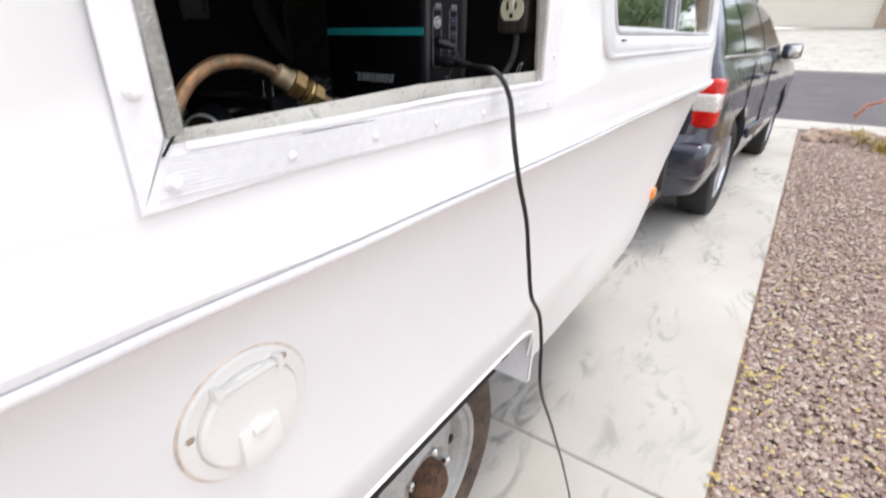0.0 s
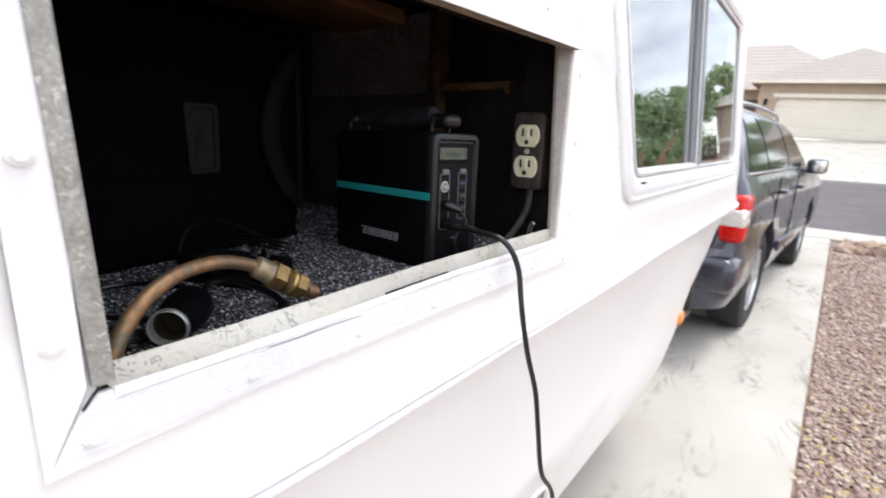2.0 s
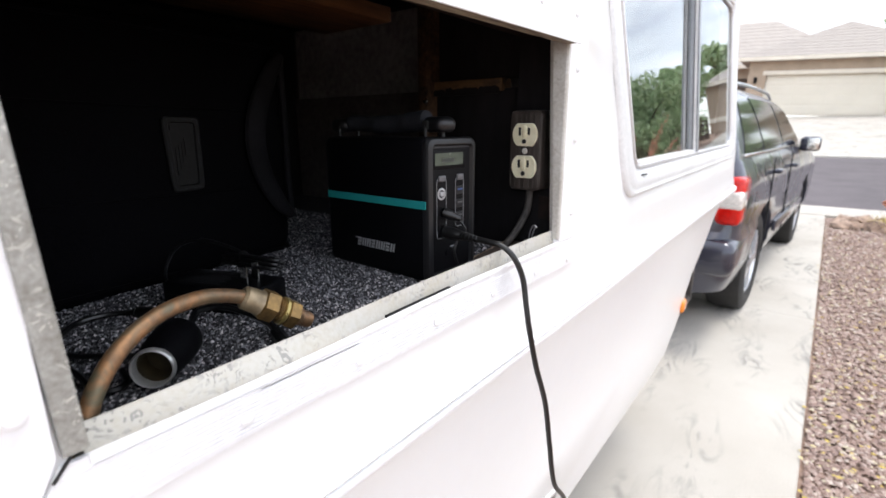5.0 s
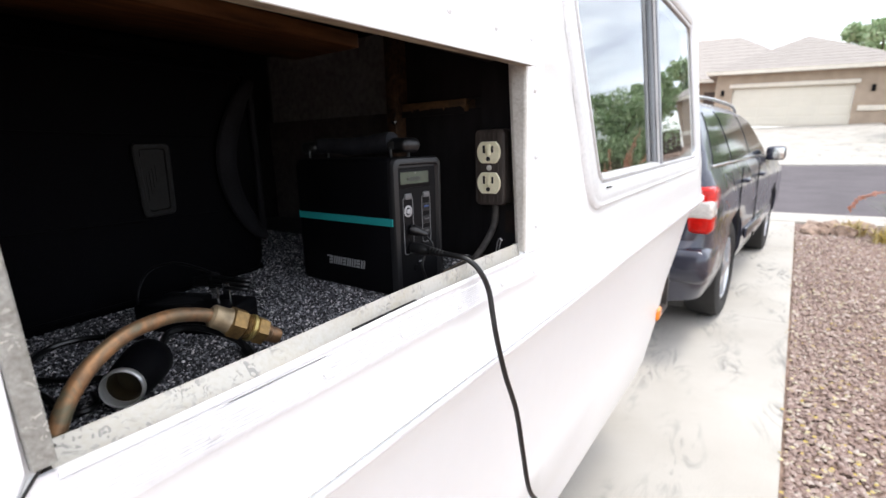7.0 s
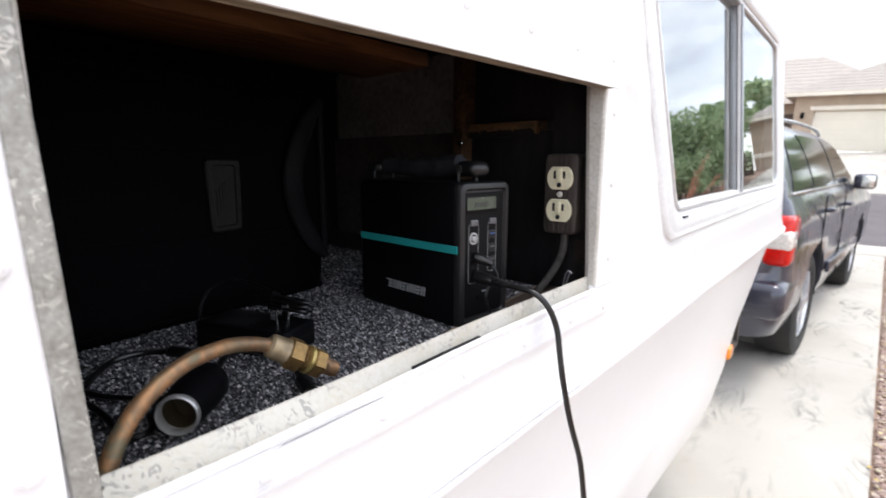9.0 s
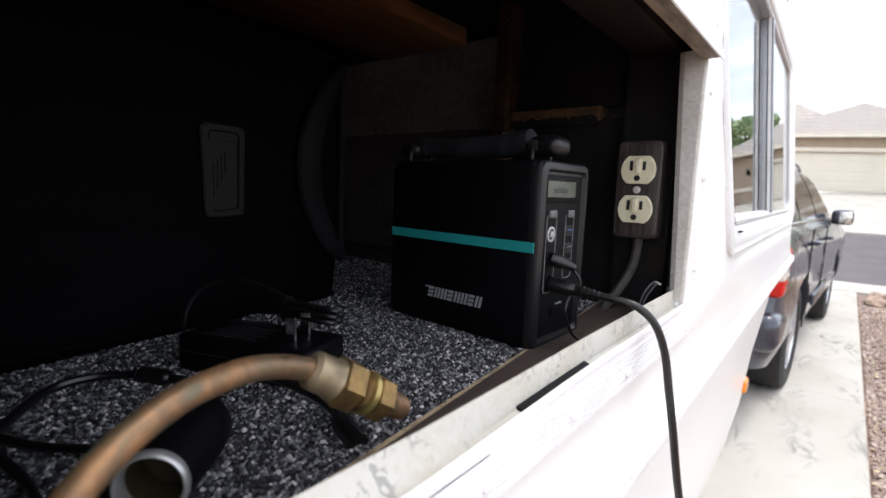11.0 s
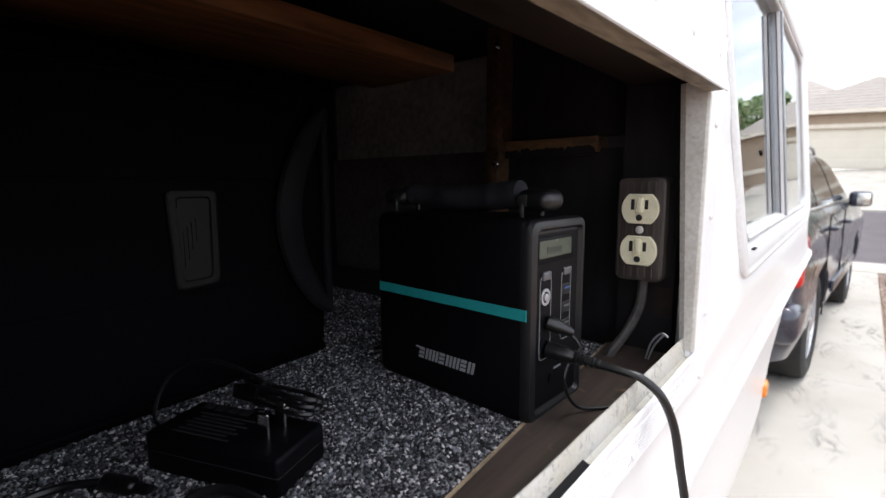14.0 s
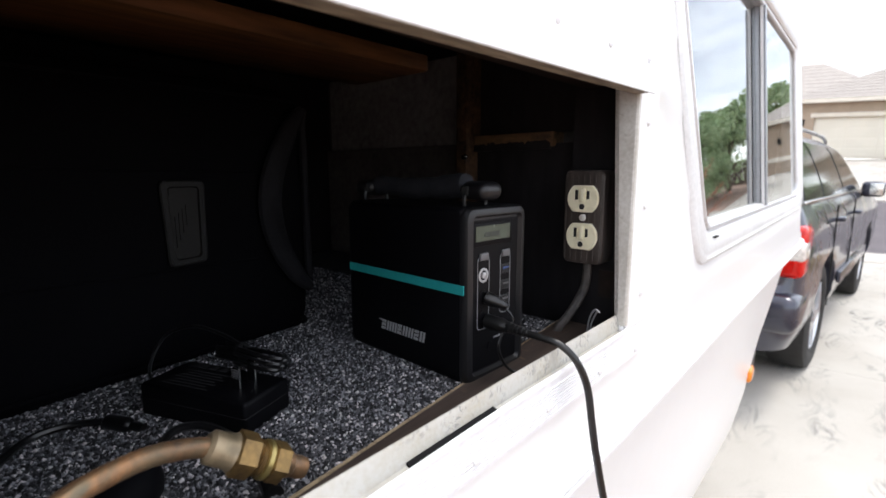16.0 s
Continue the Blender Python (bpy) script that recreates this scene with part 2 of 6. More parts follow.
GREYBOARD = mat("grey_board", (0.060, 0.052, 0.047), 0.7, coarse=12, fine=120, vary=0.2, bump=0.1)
SILLWOOD = mat("dark_brown_sill_board", (0.050, 0.036, 0.030), 0.55, coarse=20, fine=150, vary=0.35, bump=0.4, depth=0.0008, stretch=(1, 0.08, 1))
CUTEDGE = mat("tan_carpet_backing", (0.33, 0.25, 0.16), 0.9, coarse=60, fine=400, vary=0.25, bump=0.3)
CARPETBASE = mat("dark_carpet_backing", (0.03, 0.03, 0.034), 0.95, coarse=80, fine=500, vary=0.4, bump=0.5)
MULLION = mat("grey_anodised_rail", (0.36, 0.37, 0.39), 0.35, 0.6, coarse=8, fine=200, vary=0.08, bump=0.05, depth=0.0003)
PALEALU = mat("pale_grey_aluminium", (0.70, 0.70, 0.70), 0.45, 0.2, coarse=6, fine=200, vary=0.06, bump=0.04, depth=0.0003)
TUFT = islands("speckled_carpet_tufts", [(0, (0.012, 0.012, 0.014)), (0.30, (0.046, 0.046, 0.052)), (0.55, (0.115, 0.115, 0.125)), (0.75, (0.27, 0.27, 0.285)), (0.92, (0.66, 0.62, 0.62))], 0.75)
BLACKPL = mat("matt_black_plastic", (0.0026, 0.0026, 0.0036), 0.5, spec=0.13, coarse=30, fine=900, vary=0.15, bump=0.12, depth=0.0002)
GREYPL = mat("charcoal_plastic", (0.008, 0.008, 0.0092), 0.38, spec=0.42, coarse=30, fine=900, vary=0.12, bump=0.1, depth=0.0002)
RUBBER = mat("black_cable_rubber", (0.0065, 0.0065, 0.007), 0.32, coarse=40, fine=300, vary=0.2, bump=0.05, depth=0.0002)
NYLON = mat("black_nylon_fabric", (0.0030, 0.0030, 0.0040), 0.85, spec=0.05, coarse=8, fine=700, vary=0.25, bump=0.5, depth=0.0006)
STRAP = mat("dark_grey_webbing", (0.020, 0.021, 0.026), 0.75, spec=0.2, coarse=30, fine=500, vary=0.25, bump=0.5, depth=0.0006)
LEATHER = mat("dark_leather_patch", (0.0105, 0.0105, 0.0102), 0.6, spec=0.2, coarse=40, fine=300, vary=0.2, bump=0.3, depth=0.0005)
TEAL = mat("teal_stripe", (0.020, 0.30, 0.30), 0.4, coarse=40, fine=300, vary=0.05, bump=0.02)
SILVERINK = mat("silver_print", (0.42, 0.42, 0.43), 0.4, 0.3, vary=0.05, bump=0)
GREYINK = mat("grey_print", (0.16, 0.16, 0.165), 0.6, vary=0.05, bump=0)
LCD = mat("lcd_glass", (0.058, 0.074, 0.052), 0.25, coarse=60, vary=0.06, bump=0)
CHROME = mat("bright_metal", (0.72, 0.72, 0.70), 0.18, 1.0, coarse=30, vary=0.08, bump=0.02)
COPPER = mat("tarnished_copper", (0.25, 0.135, 0.066), 0.45, 0.6, coarse=45, fine=250, vary=0.28, tint=(0.30, 0.20, 0.13), bump=0.15, depth=0.0004)
BRASS = mat("old_brass", (0.23, 0.145, 0.055), 0.42, 0.75, coarse=90, fine=300, vary=0.25, tint=(0.26, 0.17, 0.08), bump=0.15, depth=0.0004)
IVORY = mat("ivory_bakelite", (0.76, 0.72, 0.53), 0.28, coarse=60, fine=300, vary=0.02, bump=0.02)
WOODGRAIN = mat("woodgrain_outlet_cover", (0.042, 0.034, 0.030), 0.4, coarse=90, fine=260, vary=0.4, tint=(0.022, 0.016, 0.014), bump=0.12, depth=0.0003, stretch=(1, 1, 0.06))
CONCRETE = mat("pale_concrete", (0.485, 0.458, 0.415), 0.85, coarse=1.3, fine=240, vary=0.07, tint=(0.46, 0.42, 0.365), bump=0.12, depth=0.001)
JOINT = mat("joint_filler", (0.24, 0.18, 0.11), 0.9, coarse=8, fine=90, vary=0.3, bump=0.3)
ASPHALT = mat("asphalt", (0.115, 0.100, 0.106), 0.9, coarse=1.2, fine=60, vary=0.15, bump=0.4, depth=0.003)
DIRT = mat("dusty_earth", (0.30, 0.21, 0.165), 0.95, coarse=3, fine=70, vary=0.25, bump=0.4, depth=0.004)
STONES = islands("decorative_gravel", [(0, (0.33, 0.235, 0.20)), (0.25, (0.40, 0.30, 0.255)), (0.5, (0.46, 0.36, 0.315)), (0.72, (0.29, 0.21, 0.185)), (0.86, (0.55, 0.47, 0.41)), (0.95, (0.57, 0.51, 0.38))], 0.85)
DRYLEAF = islands("dry_leaves", [(0, (0.50, 0.38, 0.10)), (0.4, (0.42, 0.33, 0.16)), (0.7, (0.58, 0.50, 0.27))], 0.7)
CARPAINT = mat("dark_blue_grey_paint", (0.038, 0.040, 0.060), 0.28, 0.35, coarse=2, fine=900, vary=0.06, bump=0.01, coat=0.7)
CARGLASS = mat("tinted_car_glass", (0.016, 0.020, 0.019), 0.04, coarse=2, vary=0.05, bump=0, spec=0.45, coat=0.1)
TYRE = mat("worn_tyre_rubber", (0.022, 0.021, 0.020), 0.8, coarse=25, fine=150, vary=0.25, bump=0.3, depth=0.001)
TYREBROWN = mat("weathered_trailer_tyre", (0.085, 0.058, 0.040), 0.8, coarse=18, fine=140, vary=0.3, tint=(0.05, 0.034, 0.024), bump=0.35, depth=0.001)
ALLOY = mat("silver_alloy", (0.62, 0.63, 0.65), 0.3, 0.8, coarse=20, vary=0.08, bump=0.02)
WHEELPAINT = mat("silver_painted_wheel", (0.40, 0.39, 0.37), 0.4, 0.3, coarse=25, fine=200, vary=0.12, bump=0.06)
RUST = mat("rusty_hub", (0.10, 0.048, 0.026), 0.8, coarse=60, fine=250, vary=0.4, bump=0.4)
REDLENS = mat("red_lens", (0.58, 0.010, 0.006), 0.14, coarse=30, vary=0.12, bump=0.02, spec=0.35, coat=0.2)
CLEARLENS = mat("clear_reflector_lens", (0.80, 0.76, 0.72), 0.15, 0.2, coarse=60, vary=0.12, bump=0.02, coat=0.8)
AMBER = mat("amber_lens", (0.80, 0.24, 0.02), 0.2, coarse=60, vary=0.1, bump=0.05, coat=0.6)
STUCCO = mat("tan_stucco", (0.42, 0.33, 0.25), 0.9, coarse=2, fine=25, vary=0.08, bump=0.3, depth=0.01)
CREAM = mat("cream_door_paint", (0.72, 0.67, 0.57), 0.6, coarse=1, fine=30, vary=0.03, bump=0.05)
TRIM = mat("pale_trim_paint", (0.74, 0.68, 0.58), 0.7, coarse=2, fine=30, vary=0.05, bump=0.05)
ROOFTILE = mat("buff_roof_tile", (0.36, 0.325, 0.295), 0.85, coarse=3, fine=18, vary=0.05, bump=0.3, depth=0.01, random_vary=0.12)
BARK = mat("bark", (0.13, 0.095, 0.07), 0.9, coarse=10, fine=40, vary=0.3, bump=0.5, depth=0.01)
LEAF = islands("tree_leaves", [(0, (0.27, 0.38, 0.20)), (0.35, (0.36, 0.47, 0.26)), (0.7, (0.46, 0.55, 0.33))], 0.6)
BLADE = islands("shrub_blades", [(0, (0.07, 0.13, 0.035)), (0.5, (0.11, 0.18, 0.06)), (0.8, (0.20, 0.22, 0.10))], 0.6)
CORAL = islands("coral_flower_stalks", [(0, (0.48, 0.20, 0.13)), (0.5, (0.56, 0.28, 0.19))], 0.6)
FENCEWOOD = mat("brown_fence", (0.10, 0.075, 0.06), 0.85, coarse=4, fine=60, vary=0.25, bump=0.2)
ROCK = mat("reddish_rock", (0.36, 0.26, 0.20), 0.9, coarse=12, fine=70, vary=0.3, bump=0.5, depth=0.006)
PANE = glass("window_glass", (0.70, 0.76, 0.76), 0.0, 2.8)


def smudge(m, colour, scale, low, high, share, stretch=(1, 1, 1)):
    """Adds dark scuffs with a swirled shape to a surface."""
    n, l = m.node_tree.nodes, m.node_tree.links
    b = n["Principled BSDF"]
    old = b.inputs["Base Color"].links[0].from_socket
    co, drawn = n.new("ShaderNodeTexCoord"), n.new("ShaderNodeMapping")
    drawn.inputs["Scale"].default_value = stretch
    l.new(co.outputs["Object"], drawn.inputs["Vector"])
    swirl, where = n.new("ShaderNodeTexNoise"), n.new("ShaderNodeTexNoise")
    swirl.inputs["Scale"].default_value, swirl.inputs["Detail"].default_value, swirl.inputs["Distortion"].default_value = scale, 6, 2.6
    where.inputs["Scale"].default_value, where.inputs["Detail"].default_value = scale * 0.42, 2
    cut, zone, mul, mix = n.new("ShaderNodeMapRange"), n.new("ShaderNodeMapRange"), n.new("ShaderNodeMath"), n.new("ShaderNodeMix")
    cut.inputs["From Min"].default_value, cut.inputs["From Max"].default_value = low, high
    zone.inputs["From Min"].default_value, zone.inputs["From Max"].default_value, zone.inputs["To Max"].default_value = 0.46, 0.62, share
    mul.operation, mix.data_type = "MULTIPLY", "RGBA"
    for t in (swirl, where):
        l.new(drawn.outputs["Vector"], t.inputs["Vector"])
    l.new(swirl.outputs["Fac"], cut.inputs["Value"])
    l.new(where.outputs["Fac"], zone.inputs["Value"])
    l.new(cut.outputs[0], mul.inputs[0])
    l.new(zone.outputs[0], mul.inputs[1])
    l.new(mul.outputs[0], mix.inputs["Factor"])
    l.new(old, mix.inputs["A"])
    mix.inputs["B"].default_value = (*colour, 1)
    l.new(mix.outputs["Result"], b.inputs["Base Color"])


smudge(CONCRETE, (0.17, 0.165, 0.155), 5.0, 0.50, 0.64, 0.72, (1.5, 0.5, 1))
smudge(SILLWOOD, (0.16, 0.10, 0.06), 38.0, 0.60, 0.68, 0.7)
smudge(SILLPAINT, (0.22, 0.22, 0.215), 125.0, 0.53, 0.57, 0.8)
smudge(GALV, (0.36, 0.33, 0.28), 75.0, 0.60, 0.66, 0.6)
smudge(GREYGALV, (0.62, 0.60, 0.55), 150.0, 0.57, 0.60, 0.85)
smudge(COPPER, (0.13, 0.125, 0.085), 34.0, 0.48, 0.62, 0.9)


# ---- ground, driveway, street ----
def rise(y):
    """Height of the land along the street's cross direction."""
    if y < 9.6:
        return 0.0
    if y < 19.0:
        return 0.42 * (y - 9.6) / 9.4
    if y < 33.5:
        return 0.42 + 1.5 * (y - 19.0) / 14.5
    return 1.92 + 0.004 * min(y - 33.5, 300)


def sheet(name, x, ys, lift, material, label, category, thick=0.03):
    bm = bm_new()
    x0, x1 = (x if callable(x) else (lambda y: x)), None
    top = [[bm.verts.new((q, y, rise(y) + lift)) for q in x0(y)] for y in ys]
    bottom = [[bm.verts.new((q, y, rise(y) + lift - thick)) for q in x0(y)] for y in ys]
    for a, b, c, d in zip(top, top[1:], bottom, bottom[1:]):
        for i in range(len(a) - 1):
            bm.faces.new((a[i], a[i + 1], b[i + 1], b[i]))
        bm.faces.new((a[0], b[0], d[0], c[0]))
        bm.faces.new((a[-1], c[-1], d[-1], b[-1]))
    bm.faces.new((*top[0][::-1], *bottom[0]))
    bm.faces.new((*top[-1], *bottom[-1][::-1]))
    return solo(name, bm, material, label, category, kind="structure")


bm = bm_new()
ys = [-400, -60, -10, 9.55, 9.62, 19.0, 20.3, 20.4, 33.5, 60, 333, 2500]
xs = [-2500, -60, -10, 10, 60, 2500]
grid = [[bm.verts.new((x, y, rise(y) - (0.16 if 9.6 < y < 20.35 else 0.035))) for x in xs] for y in ys]
for a, b in zip(grid, grid[1:]):
    for i in range(len(xs) - 1):
        bm.faces.new((a[i], a[i + 1], b[i + 1], b[i]))
solo("ground", bm, DIRT, "dusty brown bare earth running to the horizon", "ground", kind="structure")


def edge_x(y):
    return 0.306 + 0.0190 * y


DRIVE = thing("driveway", (0, 3, 0), "pale concrete driveway slabs with dark tyre smudges", "driveway", kind="structure")
bm = bm_new()
bx(bm, (-3.2, 0.28), (-5.0, 8.6), (-0.10, -0.022))
part("joint_bed", bm, JOINT, DRIVE, "brown sand-filled joints between slabs")
for y0, y1 in ((-4.9, -2.3), (-2.3, 0.6), (0.6, 3.47), (3.47, 6.3), (6.3, 8.55)):
    for x0, x1 in ((-3.1, -1.4), (-1.4, None)):
        bm = bm_new()
        xa, xb = (edge_x(y0), edge_x(y1)) if x1 is None else (x1 - 0.004, x1 - 0.004)
        q = [(x0 + 0.004, y0 + 0.005), (xa, y0 + 0.005), (xb, y1 - 0.005), (x0 + 0.004, y1 - 0.005)]
        r = [[(px + (0.006 if k == 2 else 0) * (1 if px < xa - 0.5 else -1), py + (0.006 if k == 2 else 0) * (1 if py < y1 - 0.5 else -1), z) for px, py in q]
             for k, z in enumerate((-0.09, -0.006, 0.0))]
        ring_bridge(bm, r)
        part("slab", bm, CONCRETE, DRIVE, sharp=60)
APRON = sheet("pavement", lambda y: (-9, -3, 0.35, 3, 12), [8.56, 9.1, 9.6], 0.004, CONCRETE, "pale concrete pavement and kerb beside the street", "pavement", 0.12)
sheet("road", lambda y: (-80, -10, 0, 10, 80), [9.6, 12, 14.3, 17, 19.0], -0.05, ASPHALT, "grey asphalt residential street", "road", 0.1)
sheet("far_pavement", lambda y: (-80, -3.4, 0, 6, 80), [19.0, 19.15, 20.4], 0.0, CONCRETE, "pale concrete pavement across the street", "pavement", 0.16)
sheet("far_driveway", lambda y: (-3.6, -1, 1, 4.2), [20.4, 24, 29, 33.4], 0.0, CONCRETE, "pale concrete driveway rising to the garage", "driveway", 0.06)

rng = np.random.default_rng(4)
n = 30000
gy = 0.3 + 8.0 * rng.uniform(0, 1, n) ** 1.7
gx = edge_x(gy) + 0.02 + rng.uniform(0, 1, n) ** 1.3 * (0.35 + 0.33 * gy)
size = rng.uniform(0.006, 0.013, n) * (1 + 0.10 * gy)
v, f = pebbles(np.stack((gx, gy, -0.028 + rng.uniform(0, 0.012, n)), 1), size, rng)
stuff_mesh("gravel", v, f, STONES, "reddish brown decorative gravel beside the driveway", "gravel")
n = 1500
ly = 0.4 + 6.5 * rng.uniform(0, 1, n) ** 1.3
lx = edge_x(ly) + rng.uniform(-0.01, 0.9, n) * (0.5 + 0.25 * ly)
v, f = pebbles(np.stack((lx, ly, 0.004 + rng.uniform(0, 0.008, n)), 1), rng.uniform(0.005, 0.012, n), rng, 0.2)
stuff_mesh("fallen_leaves", v, f, DRYLEAF, "small yellow dry leaves scattered on gravel", "leaves")


# ---- trailer shell ----
TRAILER = thing("camper_trailer", (-1.0, 0, 0), "white fibreglass camper trailer with an open side hatch", "trailer")


def wall_x(z, y=1.0):
    """Outward place of the upper shell's side: upright by the hatch, leaning in a little from the window on."""
    k = max(0.0, min(1.0, (y - 0.05) / 0.12))
    k = k * k * (3 - 2 * k)
    sunk = 0.005 * max(0.0, min(1.0, (z - 1.10) / 0.05))
    lean = -(sunk + 0.095 * max(0.0, z - 1.20)) * k - 0.095 * max(0.0, z - 1.42) * (1 - k)
    return lean - 0.7 * max(0.0, z - 1.66) ** 2


HATCH = (-0.428, 0.0, 1.131, 1.345)


def win_left(z):
    return 0.265 - 0.27 * (z - 1.20)


def win_right(z):
    return 1.350 - 0.115 * (z - 1.185)


bm = bm_new()
zs = [1.040, 1.060, 1.075, 1.09, 1.104, HATCH[2], 1.185, 1.25, HATCH[3], 1.36, 1.42, 1.50, 1.56, 1.61, 1.66, 1.75, 1.9, 2.05, 2.16, 2.22]
cols = [-1.7, -1.2, -0.8, -0.55, HATCH[0], -0.2, HATCH[1], win_left, 0.6, 0.95, win_right, 1.38]
rings = []
for z in zs:
    w = wall_x(z) + (0.004 if z < 1.08 else 0)
    back = 0.0 if z < 1.7 else 0.55 * ((z - 1.7) / 0.52) ** 2
    line = [c(z) if callable(c) else c for c in cols]
    r = 0.38
    outline = rrect(-2.0 - w, w, -2.1 + back, 1.38 + r - back * 0.6 + (0.04 if z < 1.2 else 0), r, 7, line)
    rings.append([(wall_x(z, y) + (0.004 if z < 1.08 else 0) if k < len(cols) else x, y, z) for k, (x, y) in enumerate(outline)])
rows = [[bm.verts.new(p) for p in r] for r in rings]
n = len(rows[0])
for k, (a, b) in enumerate(zip(rows, rows[1:])):
    for i in range(n):
        j = (i + 1) % n
        mid = (zs[k] + zs[k + 1]) / 2
        if (4 <= i < 6 and HATCH[2] < mid < HATCH[3]) or (7 <= i < 10 and 1.185 < mid < 1.61):
            continue
        bm.faces.new((a[i], a[j], b[j], b[i]))
bm.faces.new(rows[-1])
shell = part("upper_shell", bm, WHITE, TRAILER, "glossy white fibreglass upper shell", 30)
solid = shell.modifiers.new("thickness", "SOLIDIFY")
solid.thickness, solid.offset = 0.005, -1

# lower shell, undercut below the belt and cut away over the wheel
low_z = [1.048, 1.034, 1.02, 0.97, 0.90, 0.82, 0.76, 0.70, 0.61, 0.565, 0.548]
low_x = [-0.002, -0.020, -0.028, -0.032, -0.036, -0.042, -0.044, -0.046, -0.060, -0.075, -0.12]
low_f = [1.80, 1.78, 1.75, 1.66, 1.56, 1.43, 1.36, 1.31, 1.26, 1.23, 1.17]
bm = bm_new()
rows = []
for z, w, yf in zip(low_z, low_x, low_f):
    rows.append([bm.verts.new((x, y, z)) for x, y in rrect(-2.0 - w, w, -2.1, yf, 0.30, 7, [-1.8, -0.78, -0.70, -0.3, 0.12, 0.19, 0.5, yf - 0.30])])
rows[7][5].co.y, rows[7][5].co.z = 0.171, 0.683
rows[7][4].co.y = 0.10
n = len(rows[0])
for k, (a, b) in enumerate(zip(rows, rows[1:])):
    for i in range(n):
        j = (i + 1) % n
        if 1 <= i < 5 and k >= 7:
            continue
        bm.faces.new((b[i], b[j], a[j], a[i]))
lower = part("lower_shell", bm, WHITE, TRAILER, "white fibreglass lower shell with wheel arch", 30)
solid = lower.modifiers.new("thickness", "SOLIDIFY")
solid.thickness, solid.offset = 0.006, -1
bm = bm_new()
tube(bm, [(-0.052, 0.187, 0.56), (-0.05, 0.188, 0.645), (-0.048, 0.172, 0.682), (-0.046, 0.140, 0.699), (-0.045, 0.08, 0.7035), (-0.045, -0.3, 0.704), (-0.045, -0.69, 0.702), (-0.047, -0.775, 0.66), (-0.06, -0.78, 0.56)], 0.0030, 8, 5)
part("arch_lip", bm, WHITE, TRAILER, "rounded white wheel arch lip")
bm = bm_new()
arch = [(-0.052, 0.187, 0.552), (-0.050, 0.188, 0.645), (-0.048, 0.176, 0.680), (-0.046, 0.145, 0.697), (-0.045, 0.08, 0.7025), (-0.045, -0.3, 0.703), (-0.045, -0.69, 0.701), (-0.047, -0.772, 0.66), (-0.06, -0.777, 0.56)]
ring_bridge(bm, [[(p[0] - 0.002, p[1], p[2]), (p[0] - 0.13, p[1], p[2]), (p[0] - 0.13, p[1] + 0.003, p[2] + 0.003), (p[0] - 0.002, p[1] + 0.003, p[2] + 0.003)] for p in smooth_line(arch, 6)])
bmesh.ops.recalc_face_normals(bm, faces=bm.faces)
bx(bm, (-0.55, -0.060), (-0.77, 0.180), (0.708, 0.712), 0.001)
bx(bm, (-0.56, -0.55), (-0.77, 0.188), (0.5, 0.71), 0.001)
part("wheel_well", bm, WHITE_PAINT, TRAILER, "pale wheel well liner")
part("underfloor", box((-1.90, -0.16), (-2.0, 0.95), (0.48, 0.536), 0.01), BLACKWOOD, TRAILER, "dark underfloor")
bm = bm_new()
for x in (-0.62, -1.38):
    bx(bm, (x - 0.03, x + 0.03), (-2.0, 1.9), (0.40, 0.478), 0.004)
part("chassis_rail", bm, BLACKPL, TRAILER, "black steel chassis rails")

# belt moulding: a rounded bead over a narrow lower lip
def along(y, knots):
    """A value read off a line of knots along the side."""
    for (y0, v0), (y1, v1) in zip(knots, knots[1:]):
        if y <= y1:
            return v0 + (v1 - v0) * max(0.0, y - y0) / (y1 - y0)
    return knots[-1][1]


def belt_upper(y):
    return along(y, ((-0.52, 1.0650), (-0.44, 1.0645), (-0.35, 1.0570), (-0.20, 1.0565), (0.0, 1.0553), (0.15, 1.0557), (0.45, 1.0610), (1.4, 1.0645)))


def belt_lower(y):
    return along(y, ((-0.52, 1.0510), (-0.44, 1.0525), (-0.33, 1.0500), (-0.20, 1.0505), (0.0, 1.0503), (0.15, 1.0505), (0.45, 1.0555), (1.4, 1.0585)))


def along_side(profile, y0=-2.05, y1=1.42, r=0.38):
    path = [(0.0, y0 + (y1 - y0) * k / 72, 0.0) for k in range(73)] + [(-r + r * math.cos(a), y1 + r * math.sin(a), a) for a in (radians(9 * k) for k in range(1, 11))]
    return [[(x + o * math.cos(a), y + o * math.sin(a), z) for o, z in profile(belt_upper(y), belt_lower(y))] for x, y, a in path]


for name, prof, label in (
        ("belt_bead", lambda u, w: [(-0.02, u + 0.0008), (0.0040, u + 0.0008), (0.0048, u + 0.0002), (0.0022, u - 0.0006), (0.0060, u - 0.0012), (0.0090, u - 0.0022), (0.0112, (u + w) / 2), (0.0112, (u + w) / 2 - 0.001), (0.0100, w + 0.0008), (0.0060, w), (-0.02, w)], "rounded white bead of the belt"),
        ("belt_lip", lambda u, w: [(-0.025, w - 0.0009), (0.0080, w - 0.0009), (0.0112, w - 0.0022), (0.0118, w - 0.0055), (0.0095, w - 0.0085), (0.0030, w - 0.0105), (-0.012, w - 0.0115), (-0.025, w - 0.0115)], "narrow white lip under the belt")):
    bm = bm_new()
    ring_bridge(bm, along_side(prof))
    bmesh.ops.recalc_face_normals(bm, faces=bm.faces)
    part(name, bm, WHITE_PAINT, TRAILER, label, 50)

